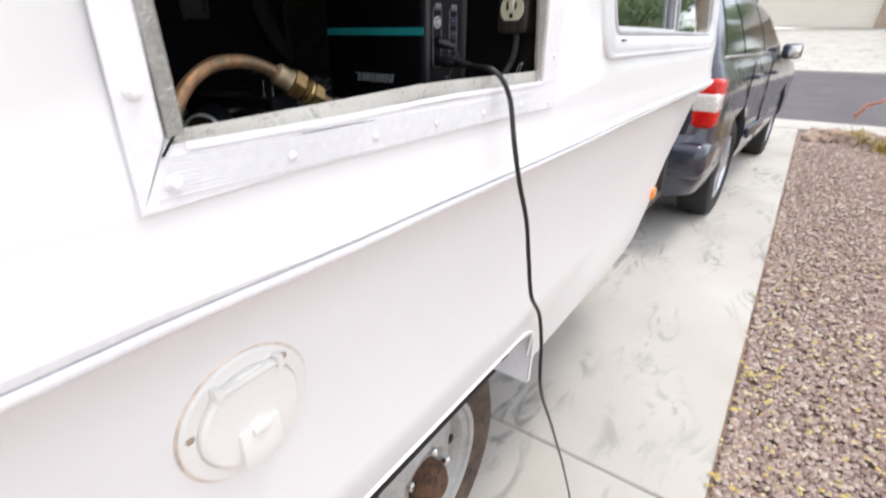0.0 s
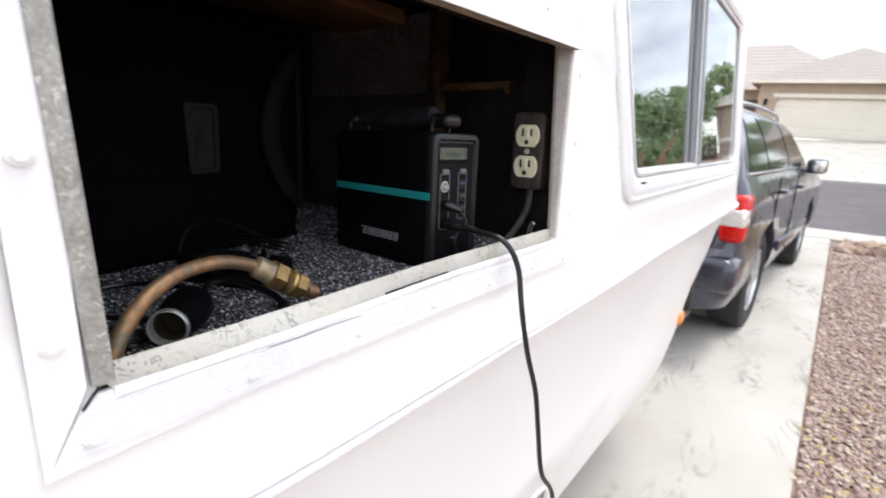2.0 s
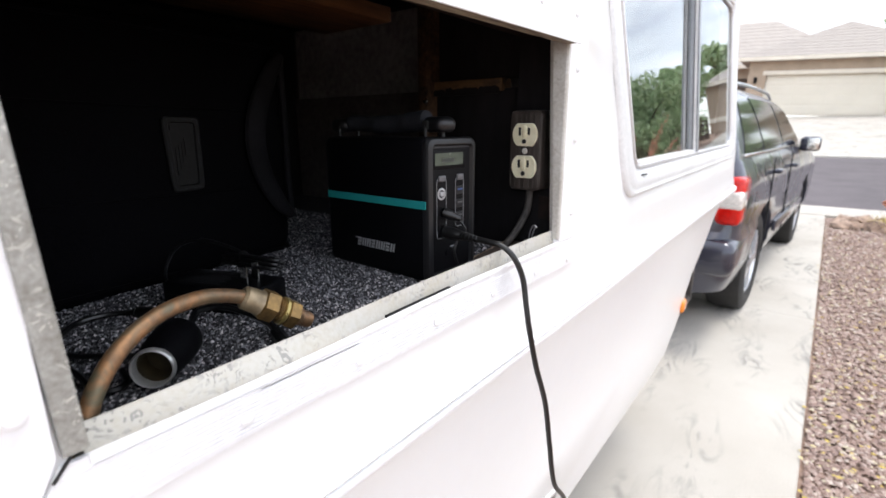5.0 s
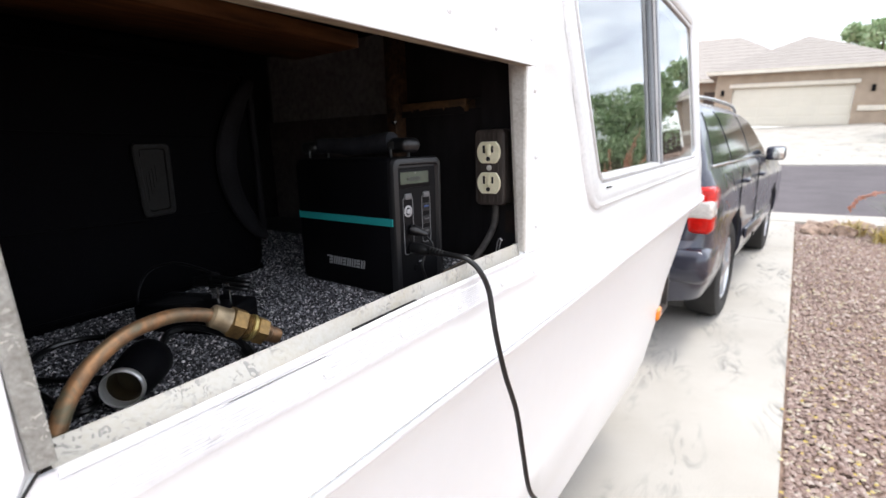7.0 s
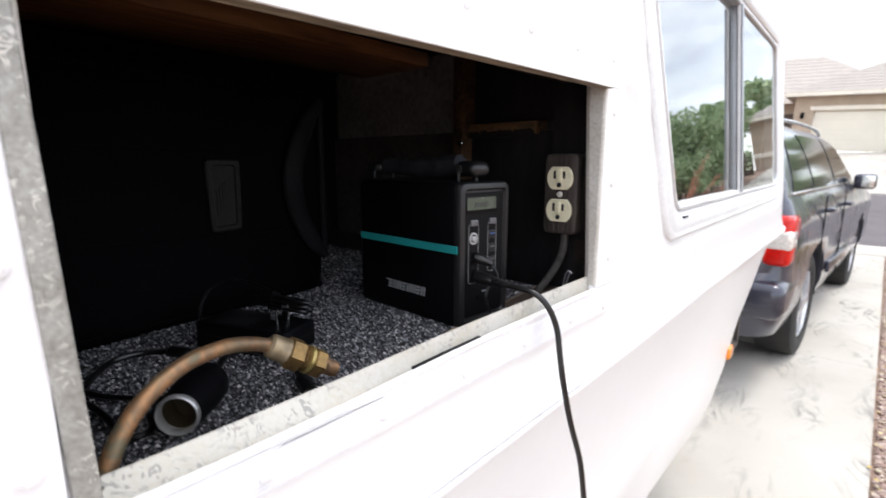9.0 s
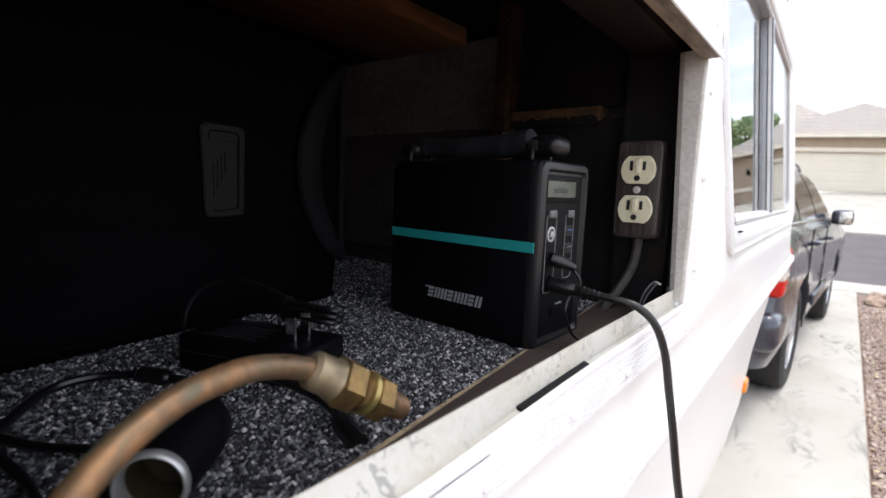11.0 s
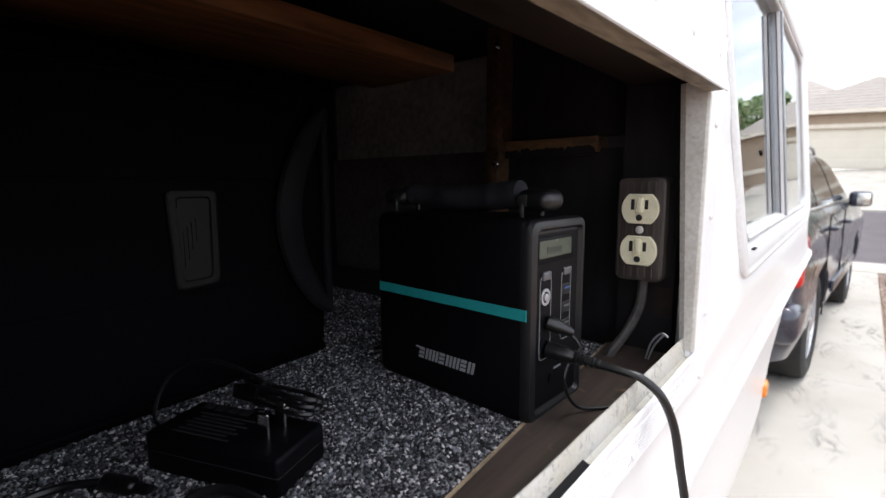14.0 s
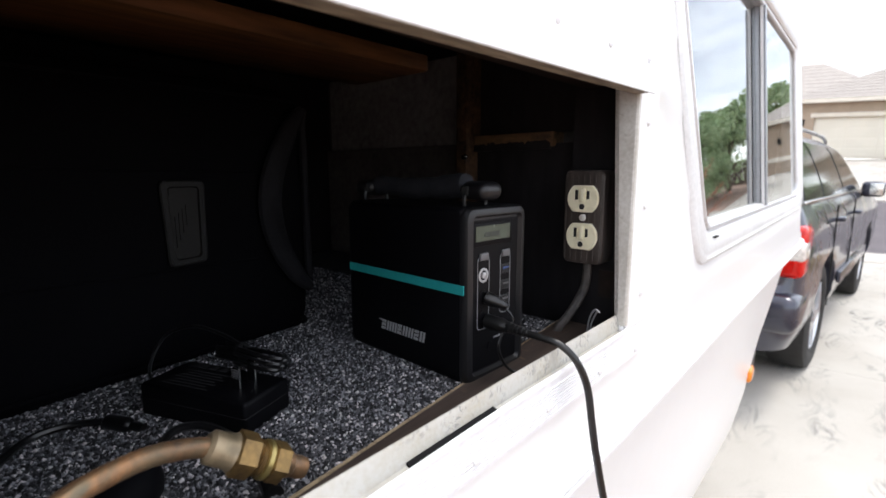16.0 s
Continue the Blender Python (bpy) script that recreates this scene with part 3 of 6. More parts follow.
# wheel
def steel_wheel(parent, x, y, r, rim, width):
    m = aim((x, y, r), (1, 0, 0))
    w = part("wheel", lathe(bm_new(), [(0.05, -width * 0.5), (rim * 0.98, -width * 0.5), (rim * 0.98, -0.012), (rim * 0.86, -0.02), (rim * 0.80, -0.045), (rim * 0.6, -0.03), (rim * 0.42, -0.012), (rim * 0.36, -0.02), (0.03, -0.02)], m, 40), WHEELPAINT, parent, "silver painted steel wheel")
    part("tyre", lathe(bm_new(), [(rim * 0.97, -width), (r * 0.86, -width), (r * 0.97, -width * 0.9), (r, -width * 0.75), (r, -width * 0.25), (r * 0.97, -width * 0.08), (r * 0.88, 0.004), (rim * 1.08, 0.0), (rim * 0.99, -0.012)], m, 48, True), TYREBROWN, w, "weathered brown-black tyre")
    part("rim_edge", lathe(bm_new(), [(rim * 0.93, -0.02), (rim * 0.95, -0.006), (rim * 1.0, -0.002), (rim * 1.02, -0.006), (rim * 1.01, -0.022)], m, 40, True), WHEELPAINT, w)
    part("hub", lathe(bm_new(), [(0.052, -0.03), (0.05, 0.0), (0.046, 0.012), (0.03, 0.028), (0.0, 0.03)][:4], m, 20), RUST, w, "rusty brown hub cap")
    for k in range(8):
        a = 2 * math.pi * k / 8
        q = m @ Matrix.Translation((rim * 0.70 * math.cos(a), rim * 0.70 * math.sin(a), -0.0375))
        part("vent_hole", lathe(bm_new(), [(0.013, 0.0), (0.013, 0.0035), (0.0105, 0.004)], q, 12), DARKGAP, w)
    for k in range(5):
        a = 2 * math.pi * k / 5
        q = m @ Matrix.Translation((0.072 * math.cos(a), 0.072 * math.sin(a), -0.018))
        part("wheel_nut", lathe(bm_new(), [(0.0105, 0), (0.0105, 0.014), (0.006, 0.018)], q, 6), CHROME, w)
    return w


steel_wheel(TRAILER, -0.20, 0.056, 0.295, 0.185, 0.18)

# round access cap on the lower shell
CAPC = Vector((-0.034, -0.399, 0.929))
cm = aim(CAPC, (1, 0, -0.04))
cap = part("filler_cap", lathe(bm_new(), [(0.010, -0.012), (0.0530, -0.012), (0.0530, 0.0025), (0.0510, 0.0042), (0.0420, 0.0046), (0.0415, 0.003)], cm, 48), PLASTIC_WHITE, TRAILER, "round aged white plastic filler hatch")
part("lid", lathe(bm_new(), [(0.0412, 0.003), (0.0405, 0.0075), (0.0380, 0.0098), (0.02, 0.0104)], cm, 48), PLASTIC_WHITE, cap)
part("sealant", lathe(bm_new(), [(0.0528, -0.006), (0.0548, -0.006), (0.0548, 0.0006), (0.0528, 0.0014)], cm, 48, True), mat("tan_sealant", (0.70, 0.60, 0.50), 0.7, coarse=40, vary=0.2), cap, "tan sealant ring")
cy, cz = CAPC.y, CAPC.z
part("hinge", box((-0.034, -0.0205), (cy - 0.022, cy + 0.022), (cz + 0.0335, cz + 0.0385), 0.0015), PLASTIC_WHITE, cap)
for s in (-1, 1):
    part("hinge_lug", box((-0.034, -0.0190), (cy + s * 0.0245 - 0.0025, cy + s * 0.0245 + 0.0025), (cz + 0.031, cz + 0.041), 0.001), PLASTIC_WHITE, cap)
part("latch", box((-0.034, -0.0200), (cy - 0.016, cy + 0.017), (cz - 0.040, cz - 0.006), 0.002), PLASTIC_WHITE, cap)
part("latch_tab", box((-0.034, -0.0170), (cy - 0.007, cy + 0.008), (cz - 0.012, cz - 0.004), 0.0015), PLASTIC_WHITE, cap)
for a in (47, 167, 287):
    q = cm @ Matrix.Translation((0.0465 * math.cos(radians(a)), 0.0465 * math.sin(radians(a)), 0.004))
    part("screw", lathe(bm_new(), [(0.0034, 0), (0.0031, 0.0014), (0.0013, 0.0019)], q, 12), CHROME, cap)

# amber marker lamp
lm = part("marker_lamp", box((-0.066, -0.047), (1.022, 1.082), (0.715, 0.761), 0.004), PLASTIC_WHITE, TRAILER, "amber side marker lamp")
part("lens", box((-0.056, -0.036), (1.026, 1.078), (0.719, 0.757), 0.009, 4), AMBER, lm, "amber plastic lens")


# ---- hatch: galvanised angle frame, riveted white flange ----
HY0, HY1, HZ0, HZ1 = -0.428, 0.0, 1.143, 1.345
hatch = part("hatch_frame", box((-0.019, -0.0005), (HY0 - 0.0005, HY0 + 0.0016), (HZ0, HZ1 - 0.002)), GALV, TRAILER, "weathered galvanised hatch frame")


def head_z(y):
    """Height of the opening's upper edge, which drops a little towards the rear."""
    return 1.3375 + 0.021 * y


def jamb_x(z):
    return -0.0075 - 0.010 * max(0.0, min(1.0, (z - 1.15) / 0.19))


bm = bm_new()
ring_bridge(bm, [[(jamb_x(z), HY1 + 0.001, z), (jamb_x(z) + 0.004, HY1 - 0.0008, z), (0.0012, HY1 - 0.0004, z), (0.0030, HY1 + 0.0006, z), (0.0030, HY1 + 0.004, z), (jamb_x(z), HY1 + 0.004, z)] for z in (HZ0 + 0.001, 1.19, 1.25, 1.30, HZ1)])
bmesh.ops.recalc_face_normals(bm, faces=bm.faces)
part("frame_bar", bm, GALV, hatch, "galvanised jamb of the hatch", 25)
HEAD_Y = (HY0 - 0.004, -0.32, -0.21, -0.10, 0.0)
bm = bm_new()
ring_bridge(bm, [[(-0.0005, y, head_z(y)), (0.0118, y, head_z(y)), (0.0118, y, head_z(y) + 0.0012), (-0.0005, y, head_z(y) + 0.0014)] for y in HEAD_Y])
bmesh.ops.recalc_face_normals(bm, faces=bm.faces)
part("head_lip", bm, GRIMY, hatch, "grimy tan underside of the hatch head")
bm = bm_new()
ring_bridge(bm, [[(0.0118, y, head_z(y) - 0.0006), (0.0128, y, head_z(y) - 0.0002), (0.0128, y, head_z(y) + 0.004), (0.0060, y, head_z(y) + 0.022), (0.0034, y, 1.3850), (0.0026, y, 1.3850), (0.0026, y, 1.346), (0.0110, y, head_z(y) + 0.003)] for y in HEAD_Y[:-1] + (0.0, 0.0062)])
bmesh.ops.recalc_face_normals(bm, faces=bm.faces)
part("head_panel", bm, WHITE_PAINT, hatch, "white panel kicked out over the hatch", 30)
bm = bm_new()
ring_bridge(bm, [[(x, y + 0.033 * (1.2153 - z), z) for x, y in ((-0.001, -0.4332), (0.0034, -0.4332), (0.0042, -0.4326), (0.0042, -0.4256), (0.0036, -0.4248), (-0.001, -0.4248))] for z in (HZ0 - 0.002, 1.334)])
bmesh.ops.recalc_face_normals(bm, faces=bm.faces)
part("frame_bar", bm, GREYGALV, hatch, "mottled galvanised side bar")
part("corner_gap", tube(bm_new(), [(0.0030, HY0 - 0.007, HZ0 - 0.0110), (0.0030, HY0 + 0.001, HZ0 - 0.001), (0.0022, HY0 + 0.006, HZ0 + 0.0050)], 0.0007, 6, 3), DARKGAP, hatch, "dark gap at the frame corner")
def lip_z(y):
    """Height of the flange's upper edge, which sags towards the rear."""
    return along(y, ((-0.43, 1.1374), (-0.32, 1.1382), (-0.234, 1.1410), (-0.18, 1.1420), (0.01, 1.1420)))


def inner_x(y):
    return along(y, ((-0.423, -0.0190), (-0.39, -0.0160), (-0.31, -0.0090), (-0.225, -0.0040), (0.01, -0.0050)))


def inner_z(y):
    """Height of the sill's bent inner edge."""
    return along(y, ((-0.423, 1.1400), (-0.39, 1.1416), (-0.31, 1.1465), (-0.225, 1.1518), (-0.17, 1.1526), (0.01, 1.1528)))


SILL_Y = (HY0 + 0.005, -0.39, -0.35, -0.31, -0.27, -0.225, -0.18, -0.09, HY1 + 0.002)
bm = bm_new()
ring_bridge(bm, [[(inner_x(y) - 0.0012, y, 1.100), (inner_x(y) - 0.0012, y, inner_z(y) - 0.0008), (inner_x(y) - 0.0006, y, inner_z(y)), (inner_x(y), y, inner_z(y)), (inner_x(y) + 0.0007, y, inner_z(y) - 0.0008), (-0.0024, y, lip_z(y) - 0.0026), (0.0024, y, lip_z(y) - 0.0034), (0.0024, y, 1.128), (-0.004, y, 1.126)] for y in SILL_Y])
bmesh.ops.recalc_face_normals(bm, faces=bm.faces)
part("sill", bm, SILLPAINT, hatch, "weathered grey and cream painted metal sill", 40)
FL = 0.0032
flanges = [[(HY0 - 0.004, 1.1372), (-0.4500, 1.1058), (-0.36, 1.1095), (0.047, 1.1095), (0.047, 1.1395), (0.0, 1.1395), (-0.2, 1.1365), (-0.3, 1.1352)],
           [(HY0 - 0.0045, 1.1412), (HY0 - 0.0045, 1.3500), (-0.4500, 1.384), (-0.4500, 1.1055)],
           [(0.0040, 1.1400), (0.047, 1.1400), (0.047, 1.384), (0.0040, 1.3460)]]
for k, outline in enumerate(flanges):
    bm = bm_new()
    ring_bridge(bm, [[(x, y, z) for y, z in outline] for x in (0.0003, FL - 0.0006)], cap=True)
    bmesh.ops.recalc_face_normals(bm, faces=bm.faces)
    part("flange_strip", bm, WHITE_PAINT, hatch, "white painted metal flange strip")
bm = bm_new()
for k in range(10):
    z = 1.1115 + 0.0022 * k
    bx(bm, (FL - 0.0012, FL + 0.0001), (-0.444 + (z - 1.1045) * 0.45, -0.02), (z, z + 0.0012))
part("flange_ribs", bm, WHITE_PAINT, hatch, "fine ribs of the flange")
places = [(-0.360, 1.119), (-0.285, 1.120), (-0.209, 1.120), (-0.130, 1.120), (-0.050, 1.120), (0.028, 1.116), (-0.290, 1.3625), (-0.215, 1.3625), (-0.141, 1.3625), (-0.067, 1.363), (0.007, 1.365), (0.0235, 1.317), (0.028, 1.247), (0.031, 1.169), (-0.365, 1.362), (-0.433, 1.3625)]
for y, z in places:
    part("rivet", lathe(bm_new(), [(0.0034, FL - 0.001), (0.0032, FL + 0.0008), (0.0018, FL + 0.0016)], aim((0.0022 if z > 1.35 else 0, y, z), (1, 0, 0)), 12), WHITE_PAINT, hatch)
for y, z in ((-0.4415, 1.163), (-0.442, 1.235), (-0.442, 1.307), (-0.4325, 1.1185)):
    s = part("screw", lathe(bm_new(), [(0.0046, FL - 0.001), (0.0044, FL + 0.0006), (0.0040, FL + 0.0010)], aim((0, y, z), (1, 0, 0)), 18), WHITE_PAINT, hatch, "white screw with a hex head")
    part("hex_head", lathe(bm_new(), [(0.0029, FL + 0.0006), (0.0029, FL + 0.0024), (0.0024, FL + 0.0028)], aim((0, y, z), (1, 0, 0)), 6), WHITE_PAINT, s)
bm = bm_new()
bx(bm, (FL - 0.001, FL + 0.0001), (-0.351, -0.325), (1.1313, 1.1319))
bx(bm, (FL - 0.001, FL + 0.0001), (-0.3255, -0.285), (1.1315, 1.1321))
part("slot", bm, DARKGAP, hatch, "thin dark slot in the flange")
bm = bm_new()
ring_bridge(bm, [[(-0.0026, y, lip_z(y) - 0.0010), (0.0024, y, lip_z(y) - 0.0026), (0.0024, y, lip_z(y) - 0.0036), (-0.0026, y, lip_z(y) - 0.0030)] for y in (-0.2565, -0.22, -0.1865)])
bmesh.ops.recalc_face_normals(bm, faces=bm.faces)
part("edge_strip", bm, BLACKPL, hatch, "black strip in the sill's channel")
bm = bm_new()
ring_bridge(bm, [[(x, y, z + lip_z(y)) for x, z in ((0.0018, -0.004), (0.0038, -0.004), (0.0038, -0.0006), (0.0034, 0.0), (0.0028, 0.0), (0.0024, -0.0006))] for y in SILL_Y])
bmesh.ops.recalc_face_normals(bm, faces=bm.faces)
part("flange_edge", bm, WHITE_PAINT, hatch, "folded white flange edge")


# ---- side window ----
def on_wall(y, z, off):
    return (wall_x(z, y) + off, y, z)


def window_ring(outer, inner, r_out, r_in, profile):
    """A frame between two insets of the window; profile: pairs of share across and height off the wall."""
    a, b = round_poly(outer, r_out), round_poly(inner, r_in)
    bm = bm_new()
    loops = [[on_wall(*(p * (1 - s) + q * s), o) for p, q in zip(a, b)] for s, o in profile]
    ring_bridge(bm, loops + [loops[0]], cap=False)
    bmesh.ops.remove_doubles(bm, verts=bm.verts, dist=1e-6)
    bmesh.ops.recalc_face_normals(bm, faces=bm.faces)
    return bm


RING = [(0.229, 1.156), (1.374, 1.166), (1.322, 1.652), (0.098, 1.652)]
OPENING = [(0.301, 1.196), (1.322, 1.205), (1.272, 1.606), (0.193, 1.606)]
WINDOW = part("window", window_ring(RING, OPENING, 0.065, 0.035, [(0, 0.0), (0.05, 0.004), (0.16, 0.0052), (0.26, 0.0030), (0.34, 0.0034), (0.62, 0.002), (0.92, -0.004), (1.0, -0.007), (1.0, -0.040), (0, -0.008)]), PALEALU, TRAILER, "sliding window in a rounded pale metal frame", 40)
SASH = inset_poly(OPENING, 0.008)
part("window_frame", window_ring(OPENING, SASH, 0.036, 0.030, [(0, -0.007), (0.2, -0.003), (0.7, -0.003), (1.0, -0.006), (1.0, -0.040), (0, -0.040)]), ALU, WINDOW, "brushed aluminium inner frame")


def sash_z(y):
    return SASH[0].y + (SASH[1].y - SASH[0].y) * (y - SASH[0].x) / (SASH[1].x - SASH[0].x)


z_t = SASH[2].y
# the fixed sash sits deep in the frame, the sliding one near the face; their rails stand one behind the other
for name, deep, out, y0, mtl in (("mullion", -0.0230, -0.0118, 0.7620, MULLION), ("mullion_groove", -0.0118, -0.0102, 0.7650, DARKGAP), ("mullion", -0.0102, -0.0046, 0.7610, PALEALU),
                                 ("mullion_groove", -0.0046, -0.0034, 0.7640, DARKGAP), ("mullion", -0.0034, -0.0008, 0.7625, MULLION)):
    bm = bm_new()
    e = 0.0006
    ring_bridge(bm, [[on_wall(y0, z, deep), on_wall(0.776, z, deep), on_wall(0.776, z, out - e), on_wall(0.776 - e, z, out), on_wall(y0 + e, z, out), on_wall(y0, z, out - e)] for z in (sash_z(0.76), 1.3, 1.4, 1.5, z_t)])
    bmesh.ops.recalc_face_normals(bm, faces=bm.faces)
    part(name, bm, mtl, WINDOW, "dark groove between sash rails" if mtl == DARKGAP else "vertical aluminium sash rail")


def sash_left(z):
    return SASH[0].x + (SASH[3].x - SASH[0].x) * (z - SASH[0].y) / (z_t - SASH[0].y)


def sash_right(z):
    return SASH[1].x + (SASH[2].x - SASH[1].x) * (z - SASH[1].y) / (z_t - SASH[1].y)


for y0, y1, off in ((sash_left, lambda z: 0.762, -0.0180), (lambda z: 0.772, sash_right, -0.0090)):
    bm = bm_new()
    ring_bridge(bm, [[on_wall(y0(z), z, off), on_wall(y1(z), z, off), on_wall(y1(z), z, off - 0.003), on_wall(y0(z), z, off - 0.003)] for z in (SASH[0].y - 0.004, 1.30, 1.40, 1.50, z_t + 0.002)])
    bmesh.ops.recalc_face_normals(bm, faces=bm.faces)
    p = part("pane", bm, PANE, WINDOW, "reflecting window glass")
    p.visible_shadow = False
bm = bm_new()
ring_bridge(bm, [[on_wall(y, sash_z(y), -0.024), on_wall(y, sash_z(y) + 0.005, -0.024), on_wall(y, sash_z(y) + 0.003, -0.006), on_wall(y, sash_z(y) - 0.002, -0.0055)] for y in (0.312, 0.55, 0.755)])
bmesh.ops.recalc_face_normals(bm, faces=bm.faces)
part("sash_sill", bm, PALEALU, WINDOW, "bottom sash track")
part("drain_slot", box((wall_x(1.19) - 0.001, wall_x(1.19) + 0.0030), (0.325, 0.345), (1.1865, 1.1885)), DARKGAP, WINDOW, "dark drain slot")

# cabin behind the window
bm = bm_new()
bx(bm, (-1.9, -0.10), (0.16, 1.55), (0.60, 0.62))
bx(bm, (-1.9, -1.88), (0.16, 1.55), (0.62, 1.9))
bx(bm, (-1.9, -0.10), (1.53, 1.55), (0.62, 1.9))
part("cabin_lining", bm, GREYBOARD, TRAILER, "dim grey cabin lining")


# ---- locker behind the hatch ----
LOCKER = part("locker", box((-0.64, -0.020), (-0.80, 0.16), (1.062, 1.0875)), BLACKWOOD, TRAILER, "black painted storage locker")
part("bulkhead", box((-0.068, -0.021), (0.030, 0.045), (1.087, 1.44)), BLACKWOOD, LOCKER, "black painted bulkhead board")
part("recess_board", box((-0.197, -0.066), (0.047, 0.060), (1.087, 1.305)), BLACKWOOD, LOCKER)
part("rail", box((-0.212, -0.096), (0.0405, 0.064), (1.302, 1.3165), 0.001), BARE, LOCKER, "scuffed orange-brown timber rail")
part("upper_board", box((-0.197, -0.066), (0.052, 0.066), (1.3175, 1.44)), BLACKWOOD, LOCKER)
post = part("post", box((-0.2120, -0.1965), (0.026, 0.062), (1.087, 1.43), 0.0015), mat("dark_brown_post", (0.050, 0.027, 0.014), 0.65, coarse=40, fine=160, vary=0.4, tint=(0.02, 0.012, 0.008), spec=0.3, bump=0.2), LOCKER, "stained timber post with screws")
for z in (1.293, 1.410):
    part("screw", lathe(bm_new(), [(0.004, 0), (0.0035, 0.002), (0.001, 0.003)], aim((-0.1985, 0.026, z), (0.2, -1, 0)), 12), CHROME, post)
part("rear_board", box((-0.62, -0.222), (0.135, 0.15), (1.087, 1.315)), mat("grey_brown_board", (0.115, 0.095, 0.090), 0.75, coarse=14, fine=120, vary=0.25, bump=0.1), LOCKER, "dark grey-brown board")
part("pale_board", box((-0.62, -0.222), (0.145, 0.16), (1.316, 1.44)), mat("dusty_grey_board", (0.34, 0.33, 0.33), 0.8, coarse=12, fine=90, vary=0.25), LOCKER, "dusty grey board")
part("back_board", box((-0.64, -0.625), (-0.80, 0.145), (1.087, 1.44)), BLACKWOOD, LOCKER)
part("end_board", box((-0.625, -0.021), (-0.80, -0.785), (1.087, 1.44)), BLACKWOOD, LOCKER)
part("roof_board", box((-0.64, -0.035), (-0.80, 0.16), (1.440, 1.452)), BLACKWOOD, LOCKER)
part("beam", box((-0.378, -0.247), (-0.785, 0.018), (1.3905, 1.4085), 0.002), BEAMWOOD, LOCKER, "brown stained timber shelf beam")
part("header", box((-0.060, -0.021), (-0.785, 0.030), (1.352, 1.438), 0.002), STAIN, LOCKER, "brown stained header")
part("front_liner", box((-0.014, -0.0095), (-0.785, HY0 - 0.002), (1.087, 1.352)), BLACKWOOD, LOCKER)
bm = bm_new()
ring_bridge(bm, [[(-0.0054, -0.62, z), (-0.0054, 0.029, z), (-0.0735, 0.029, z), (-0.0360, -0.43, z), (-0.0195, -0.55, z), (-0.0195, -0.62, z)] for z in (1.090, 1.1205, 1.1220)])
for v in bm.verts:
    if v.co.z > 1.1:
        v.co.z += 0.035 * (v.co.y + 0.14)
bmesh.ops.recalc_face_normals(bm, faces=bm.faces)
part("sill_board", bm, SILLWOOD, LOCKER, "dark brown sill board with worn grain")
# thin uneven tube added to draw the dark line between sill and board
part("caulk_bead", tube(bm_new(), [(inner_x(-0.425 + 0.0225 * k) - 0.0018, -0.425 + 0.0225 * k, 1.1265 + 0.0006 * math.sin(2.7 * k) + 0.035 * (-0.425 + 0.0225 * k)) for k in range(21)], 0.0012, 6, 3, lambda s: 0.0011 + 0.0005 * math.sin(47 * s) * math.sin(19 * s)), DARKGAP, LOCKER, "dark uneven line along the sill")


part("bare_patch", box((-0.036, -0.0215), (0.0293, 0.0305), (1.158, 1.184)), STAIN, LOCKER, "patch of bare timber behind the cable")
chips, x = random.Random(3), -0.1965
while x < -0.100:
    w = chips.uniform(0.004, 0.017)
    bm = bm_new()
    lo, hi = 1.3035 + 0.0045 * chips.random(), 1.3035 + 0.0045 * chips.random()
    ring_bridge(bm, [[(x, y, 1.299), (x + w, y, 1.299), (x + w, y, hi), (x + w * 0.6, y, max(lo, hi) + 0.0008), (x, y, lo)] for y in (0.0398, 0.042)])
    bmesh.ops.recalc_face_normals(bm, faces=bm.faces)
    part("paint_edge", bm, BLACKWOOD, LOCKER, "ragged edge of black paint")
    x += w


def carpet_z(y):
    """The floor falls a little towards the rear."""
    return 1.1195 + 0.035 * (y + 0.14)


def carpet_edge(y):
    return -0.0530 - 0.076 * (y + 0.245)


CARPET = thing("carpet", (-0.3, -0.3, 1.088), "speckled grey and black carpet with a tan cut edge", "carpet")
bm = bm_new()
rim = [(-0.022, -0.78), (-0.022, -0.55), (carpet_edge(-0.43), -0.43), (carpet_edge(0.028), 0.028), (carpet_edge(0.028) - 0.1, 0.028), (-0.195, 0.028), (-0.224, 0.13), (-0.62, 0.13), (-0.62, -0.78)]
ring_bridge(bm, [[(x, y, z(y)) for x, y in rim] for z in (lambda y: 1.088, lambda y: carpet_z(y) - 0.0006)])
bmesh.ops.recalc_face_normals(bm, faces=bm.faces)
part("backing", bm, CARPETBASE, CARPET)
bm = bm_new()
ring_bridge(bm, [[(carpet_edge(y) - 0.0014, y, carpet_z(y) - 0.02), (carpet_edge(y) + 0.0012, y, carpet_z(y) - 0.02), (carpet_edge(y) + 0.0012, y, carpet_z(y) + 0.0022), (carpet_edge(y) - 0.0014, y, carpet_z(y) + 0.0022)] for y in (-0.43, 0.026)])
bmesh.ops.recalc_face_normals(bm, faces=bm.faces)
part("cut_edge", bm, CUTEDGE, CARPET, "tan frayed cut edge")
n = 78000
ty = rng.uniform(-0.44, 0.02, n)
tx = carpet_edge(ty) - 0.001 - rng.uniform(0, 1, n) ** 1.15 * np.where(ty > -0.15, 0.50, 0.24)
v, f = pebbles(np.stack((tx, ty, carpet_z(ty) + rng.uniform(0, 0.0016, n)), 1), rng.uniform(0.0008, 0.0018, n), rng, 0.8)
stuff_mesh("carpet_pile", v, f, TUFT, "grey, white and black speckled loops", "carpet", CARPET)

